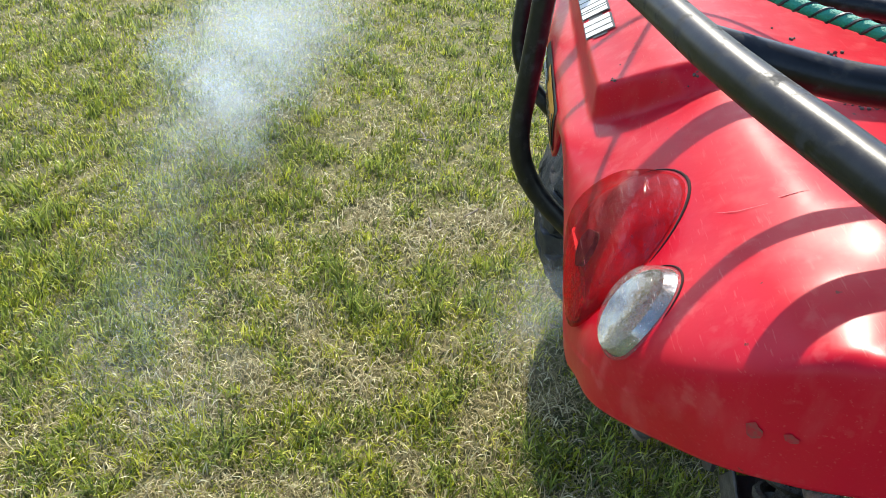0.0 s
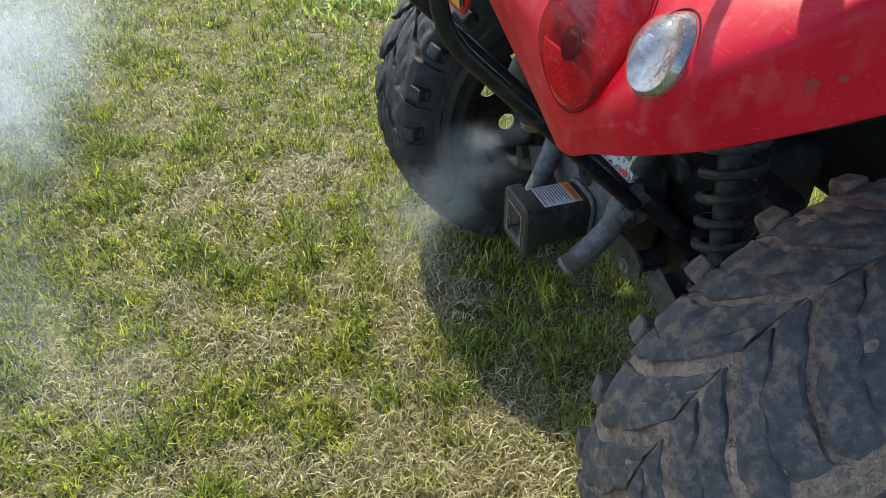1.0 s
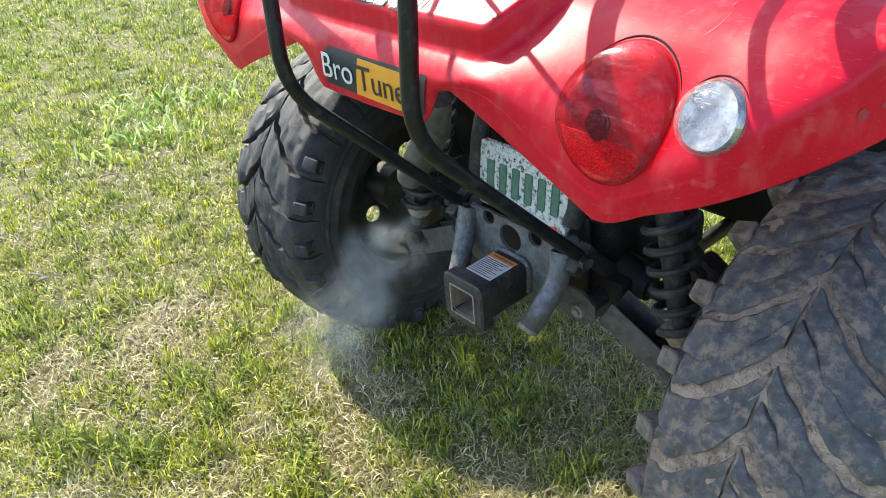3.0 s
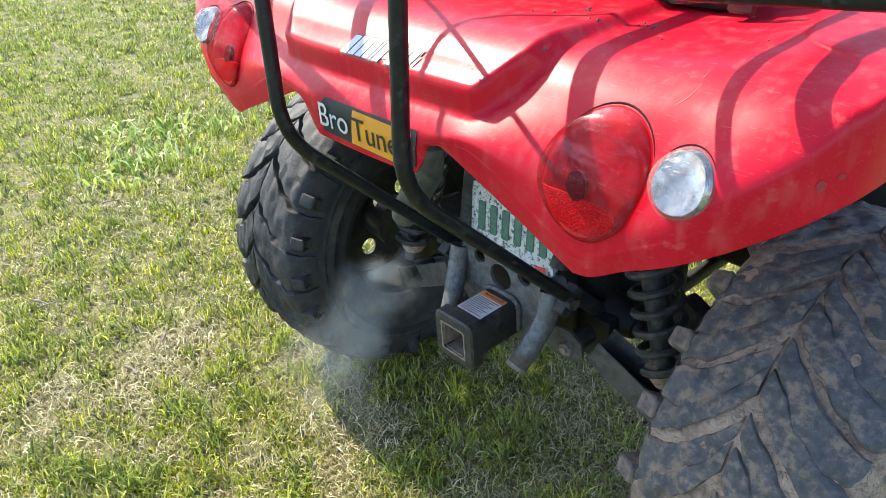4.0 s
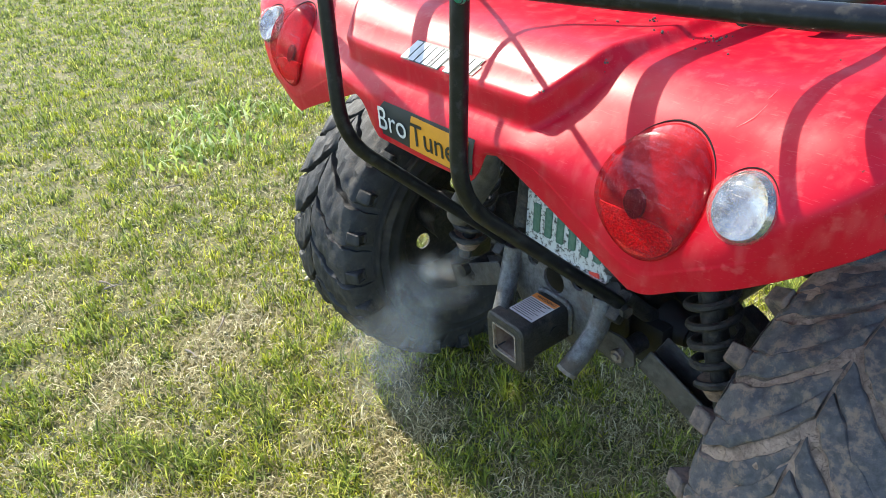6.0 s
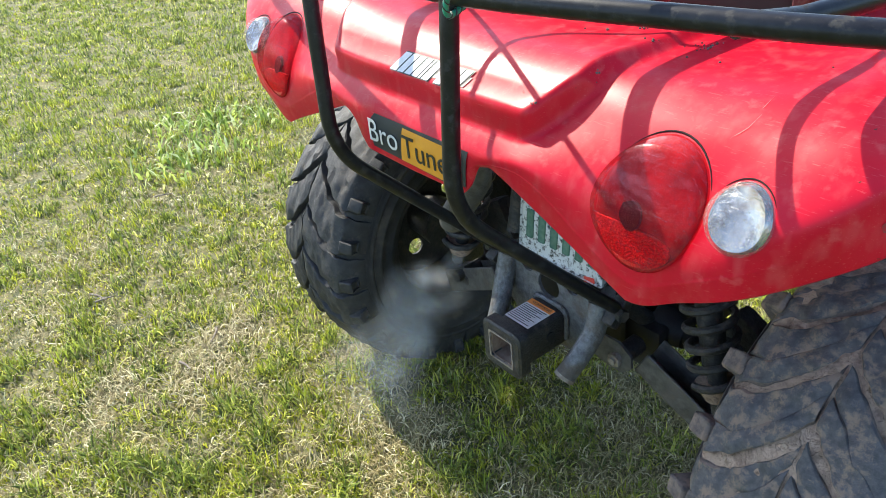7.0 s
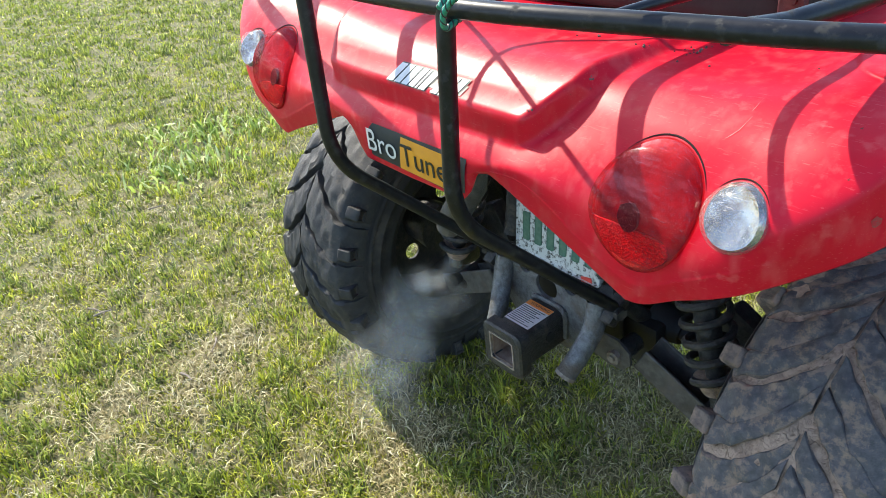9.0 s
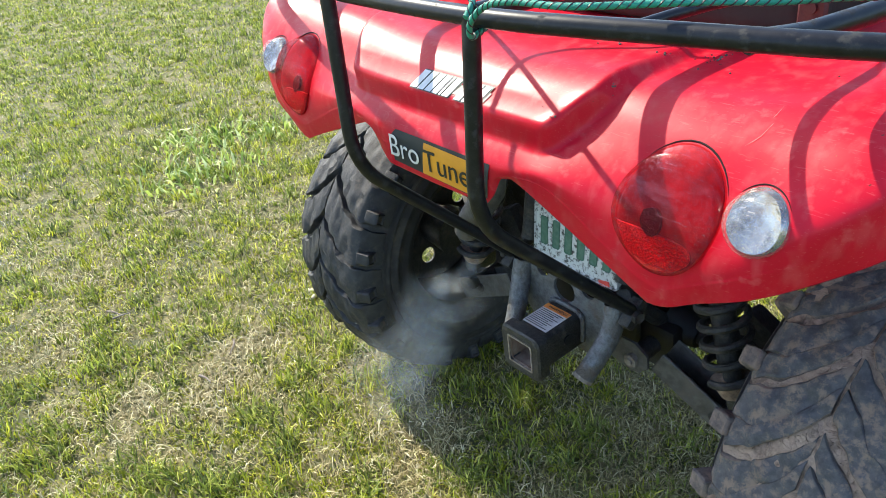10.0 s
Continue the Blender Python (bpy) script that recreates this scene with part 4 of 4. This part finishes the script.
    drum(bm, (side * .045, 0, 0), (-side * .06, 0, 0), .045, 24, .055)
    hub = part("hub", bm, DARK_STEEL, rim)


wheel(1, radians(-1.7), DUSTY_RUBBER, DUSTY_EDGE, "dusty off-road tyre with dried mud between its lugs")
wheel(-1, 0.0, RUBBER, CARCASS, "black off-road tyre with deep chevron lugs")

# Suspension, both sides
for side in (1, -1):
    bm = bmesh.new()
    arm = [Vector((side * .160, .158, .334)), Vector((side * .330, .172, .243))]
    d = arm[1] - arm[0]
    turn = d.to_track_quat("X", "Z").to_matrix().to_4x4()
    for oy in (-.022, .022):
        box(bm, (d.length, .005, .046), Matrix.Translation((arm[0] + arm[1]) / 2) @ turn @ Matrix.Translation((0, oy, 0)), .002, 1)
    box(bm, (d.length, .044, .004), Matrix.Translation((arm[0] + arm[1]) / 2) @ turn @ Matrix.Translation((0, 0, -.021)))
    part("control_arm", bm, DULL_STEEL, atv, "dusty steel channel suspension arm")
    bm = bmesh.new()
    drum(bm, (side * .128, .135, .330), (side * .128, .170, .330), .016, 22)
    drum(bm, (side * .128, .120, .330), (side * .128, .175, .330), .010, 12)
    part("arm_pivot", bm, DARK_STEEL, atv)
    bm = bmesh.new()
    drum(bm, (side * .275, .128, .288), (side * .275, .205, .288), .012, 16)
    part("arm_bolt", bm, DARK_STEEL, atv)
    bm = bmesh.new()
    drum(bm, (side * .128, .112, .330), (side * .128, .122, .330), .012, 6)
    drum(bm, (side * .128, .108, .330), (side * .128, .114, .330), .006, 10)
    part("pivot_bolt", bm, RUST, atv, "rusty pivot bolt")
    bm = bmesh.new()
    eye = arm[0].lerp(arm[1], .60)
    drum(bm, eye + Vector((0, -.0265, 0)), eye + Vector((0, -.0245, 0)), .010, 18)
    drum(bm, eye + Vector((0, -.0285, 0)), eye + Vector((0, -.0262, 0)), .006, 14)
    part("arm_eye", bm, DARK_STEEL, atv)
    a, b = Vector((side * .196, .172, .66)), Vector((side * .292, .150, .31))
    bm = bmesh.new()
    drum(bm, a, b, .013, 16)
    drum(bm, a.lerp(b, .12), a.lerp(b, .80), .018, 18)
    part("shock_body", bm, DARK_STEEL, atv, "black shock absorber")
    bm = bmesh.new()
    axis = (b - a).normalized()
    u = axis.orthogonal().normalized()
    v = axis.cross(u)
    turns, steps = 9, 24
    line = []
    for k in range(int(turns * steps)):
        t = k / (turns * steps)
        ang = 2 * math.pi * turns * t
        line.append(a.lerp(b, .14 + .72 * t) + .033 * (math.cos(ang) * u + math.sin(ang) * v))
    sweep(bm, line, .0060, 8)
    part("coil_spring", bm, DARK_STEEL, atv, "dusty black coil spring")
    bm = bmesh.new()
    drum(bm, a.lerp(b, .86), a.lerp(b, .93), .031, 20, .02)
    part("spring_seat", bm, MUD, atv)
    tube("drive_shaft", [(side * .10, .248, .325), (side * .40, .243, .305)], .015, DARK_STEEL, atv)
    bm = bmesh.new()
    drum(bm, (side * .11, .248, .324), (side * .165, .247, .320), .036, 20, .022)
    part("shaft_boot", bm, BLACK_PLASTIC, atv)

# Underside
# dark filler block added to hide bright grass behind the arm's pivot
bm = bmesh.new()
box(bm, (.085, .03, .085), Matrix.Translation((.105, .212, .300)), .010, 2)
part("dark_filler", bm, BLACK_PLASTIC, atv, "added dark filler behind the arm's pivot")
plate_with_holes("arm_bracket", [(.062, .338), (.095, .362), (.132, .363), (.155, .348), (.157, .326), (.140, .309), (.112, .309), (.070, .318)],
                 [(.130, .335, .009)], .005, DULL_STEEL, Matrix.Translation((0, .119, 0)), atv, "dusty steel bracket at the arm's pivot")
for side in (1, -1):
    bm = bmesh.new()
    box(bm, (.075, .035, .088), Matrix.Translation((side * .262, .240, .372)) @ pose(0, 0, 0, 0, side * 30, 0), .012, 2)
    part("knuckle_arm", bm, DARK_STEEL, atv, "dark cast knuckle arm")
bm = bmesh.new()
box(bm, (.20, .24, .21), Matrix.Translation((0, .34, .345)), .04, 3)
part("differential", bm, DARK_STEEL, atv, "dark rear differential housing")
# black occluder added to keep the space under the tail dark
bm = bmesh.new()
box(bm, (.30, .34, .22), Matrix.Translation((.02, .42, .62)), .03, 2)
part("tail_occluder", bm, BLACK_PLASTIC, atv, "black box added to close off the view under the tail")
# black slab added to block lit grass from showing under the body
bm = bmesh.new()
box(bm, (.84, .14, .535), Matrix.Translation((0, .60, .557)), .05, 3)
part("underbody_blocker", bm, BLACK_PLASTIC, atv, "black slab added to block the view under the body")
bm = bmesh.new()
sweep(bm, [(-.112, .078, .62), (-.135, .085, .56), (-.212, .090, .460), (-.219, .092, .450)], lambda t: (.022, .0255, .0255, .023)[round(t * 3)], 22)
part("muffler", bm, DULL_STEEL, atv, "dusty grey exhaust muffler")
for side in (1, -1):
    tube("frame_tube", curve_points([(side * .10, .13, .46), (side * .115, .2, .60), (side * .13, .45, .68)], 6), .014, DARK_STEEL, atv)
    tube("frame_tube", curve_points([(side * .10, .13, .43), (side * .11, .3, .29), (side * .12, .6, .28)], 6), .014, DARK_STEEL, atv)
bm = bmesh.new()
box(bm, (.24, .02, .03), Matrix.Translation((0, .19, .455)), .005, 1)
part("cross_member", bm, DARK_STEEL, atv)
# dark sheet added behind the hitch plate so that its holes look shaded
bm = bmesh.new()
box(bm, (.19, .012, .17), Matrix.Translation((0, .180, .365)), .004, 1)
part("hole_backing", bm, BLACK_PLASTIC, atv)
# black block added to darken the gap beyond the coil spring
bm = bmesh.new()
box(bm, (.10, .06, .10), Matrix.Translation((.145, .31, .385)), .02, 2)
part("gap_blocker", bm, BLACK_PLASTIC, atv)
for side in (1, -1):
    bm = bmesh.new()
    box(bm, (.045, .06, .15), Matrix.Translation((side * .372, .235, .315)), .012, 2)
    part("wheel_carrier", bm, DARK_STEEL, atv, "dark cast wheel carrier")
bm = bmesh.new()
box(bm, (.66, .52, .09), Matrix.Translation((0, .386, .900)), .022, 4)
part("seat", bm, BLACK_PLASTIC, atv, "black seat end")
for side in (1, -1):
    bm = bmesh.new()
    box(bm, (.030, .006, .055), Matrix.Translation((side * .345, .112, .890)), .003, 1)
    box(bm, (.030, .040, .006), Matrix.Translation((side * .345, .130, .872)), .002, 1)
    drum(bm, (side * .345, .106, .900), (side * .345, .118, .900), .006, 12)
    part("seat_bracket", bm, BRACKET, atv, "dark maroon steel bracket")

# Cord wound on the rack
cord = tagged(new("bungee_cord"), "green bungee cord with dark flecks wound round the rack tube", "cord")
line = [(.146, -.134, .920), (.152, -.158, .917), (.161, -.165, .934), (.180, -.163, .950), (.215, -.162, .958), (.276, -.152, .958), (.350, -.094, .955),
        (.401, -.053, .951), (.434, -.023, .950), (.50, .02, .948), (.62, .07, .946)]
strands = [line, [(-.20, .05, .950), (-.09, -.007, .948), (.0, -.056, .946), (.10, -.118, .946), (.140, -.143, .946), (.146, -.158, .935)], [(-.052, -.150, .936), (-.05, -.135, .942), (-.030, -.085, .944), (.012, -.022, .944), (.045, .012, .945), (.13, .052, .945), (.165, .06, .947)]]
for line in strands:
    run = curve_points(line, 12)
    bm = bmesh.new()
    sweep(bm, run, .0031, 10)
    part("cord", bm, CORD_GREEN, cord)
    for phase in (0.0, math.pi):
        spin, total = [], 0.0
        for a, b in zip(run, run[1:]):
            d = (b - a).normalized()
            u = d.cross(Vector((0, 0, 1))).normalized()
            v = u.cross(d)
            for k in range(4):
                ang = phase + 2 * math.pi * (total + (b - a).length * k / 4) / 0.016
                spin.append(a.lerp(b, k / 4) + .0029 * (math.cos(ang) * u + math.sin(ang) * v))
            total += (b - a).length
        bm = bmesh.new()
        sweep(bm, spin, .0008, 5)
        part("tracer_thread", bm, INK, cord, "dark tracer thread")


# ---- exhaust smoke ----
def smoke_material():
    m = bpy.data.materials.new("smoke")
    m.use_nodes = True
    nodes, links = m.node_tree.nodes, m.node_tree.links
    nodes.remove(nodes["Principled BSDF"])
    a, b, c = nodes.new("ShaderNodeBsdfDiffuse"), nodes.new("ShaderNodeBsdfTranslucent"), nodes.new("ShaderNodeBsdfTransparent")
    for n in (a, b):
        n.inputs[0].default_value = (0.84, 0.90, 0.93, 1)
    half, thin = nodes.new("ShaderNodeMixShader"), nodes.new("ShaderNodeMixShader")
    half.inputs[0].default_value, thin.inputs[0].default_value = 0.5, 0.24
    links.new(a.outputs[0], half.inputs[1])
    links.new(b.outputs[0], half.inputs[2])
    links.new(c.outputs[0], thin.inputs[1])
    links.new(half.outputs[0], thin.inputs[2])
    links.new(thin.outputs[0], nodes["Material Output"].inputs["Surface"])
    return m


SMOKE = smoke_material()


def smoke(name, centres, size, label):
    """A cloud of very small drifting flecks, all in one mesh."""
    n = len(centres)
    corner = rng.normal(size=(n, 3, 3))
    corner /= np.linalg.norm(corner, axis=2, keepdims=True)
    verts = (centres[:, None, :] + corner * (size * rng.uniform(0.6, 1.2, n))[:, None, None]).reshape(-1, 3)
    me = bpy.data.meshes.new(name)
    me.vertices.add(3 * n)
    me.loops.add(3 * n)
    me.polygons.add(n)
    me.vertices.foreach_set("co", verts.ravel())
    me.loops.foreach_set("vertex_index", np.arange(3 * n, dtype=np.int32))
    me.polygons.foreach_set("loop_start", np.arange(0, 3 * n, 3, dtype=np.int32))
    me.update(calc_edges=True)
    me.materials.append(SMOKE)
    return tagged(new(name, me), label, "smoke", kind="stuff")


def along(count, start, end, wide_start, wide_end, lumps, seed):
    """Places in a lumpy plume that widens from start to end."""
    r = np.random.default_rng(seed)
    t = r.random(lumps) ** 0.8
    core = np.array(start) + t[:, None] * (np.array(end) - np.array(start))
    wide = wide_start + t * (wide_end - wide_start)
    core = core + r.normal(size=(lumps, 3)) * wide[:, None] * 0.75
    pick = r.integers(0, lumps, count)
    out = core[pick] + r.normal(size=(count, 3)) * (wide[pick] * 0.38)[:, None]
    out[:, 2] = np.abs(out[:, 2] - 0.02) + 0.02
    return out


smoke("smoke_puff", along(260000, (-.225, .065, .36), (-.315, -.065, .15), .026, .060, 44, 3), 0.00072, "pale grey exhaust smoke puffing out beside the tyre")
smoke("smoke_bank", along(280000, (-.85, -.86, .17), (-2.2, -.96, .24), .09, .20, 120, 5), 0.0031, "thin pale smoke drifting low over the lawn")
smoke("smoke_wisp", np.concatenate([along(60000, (-.40, -.82, .15), (-.95, -.90, .2), .08, .11, 60, 12),
                                    along(30000, (.10, -.60, .18), (-.25, -.76, .16), .07, .09, 50, 9)]), 0.0015, "faint wisp of pale smoke low over the grass")
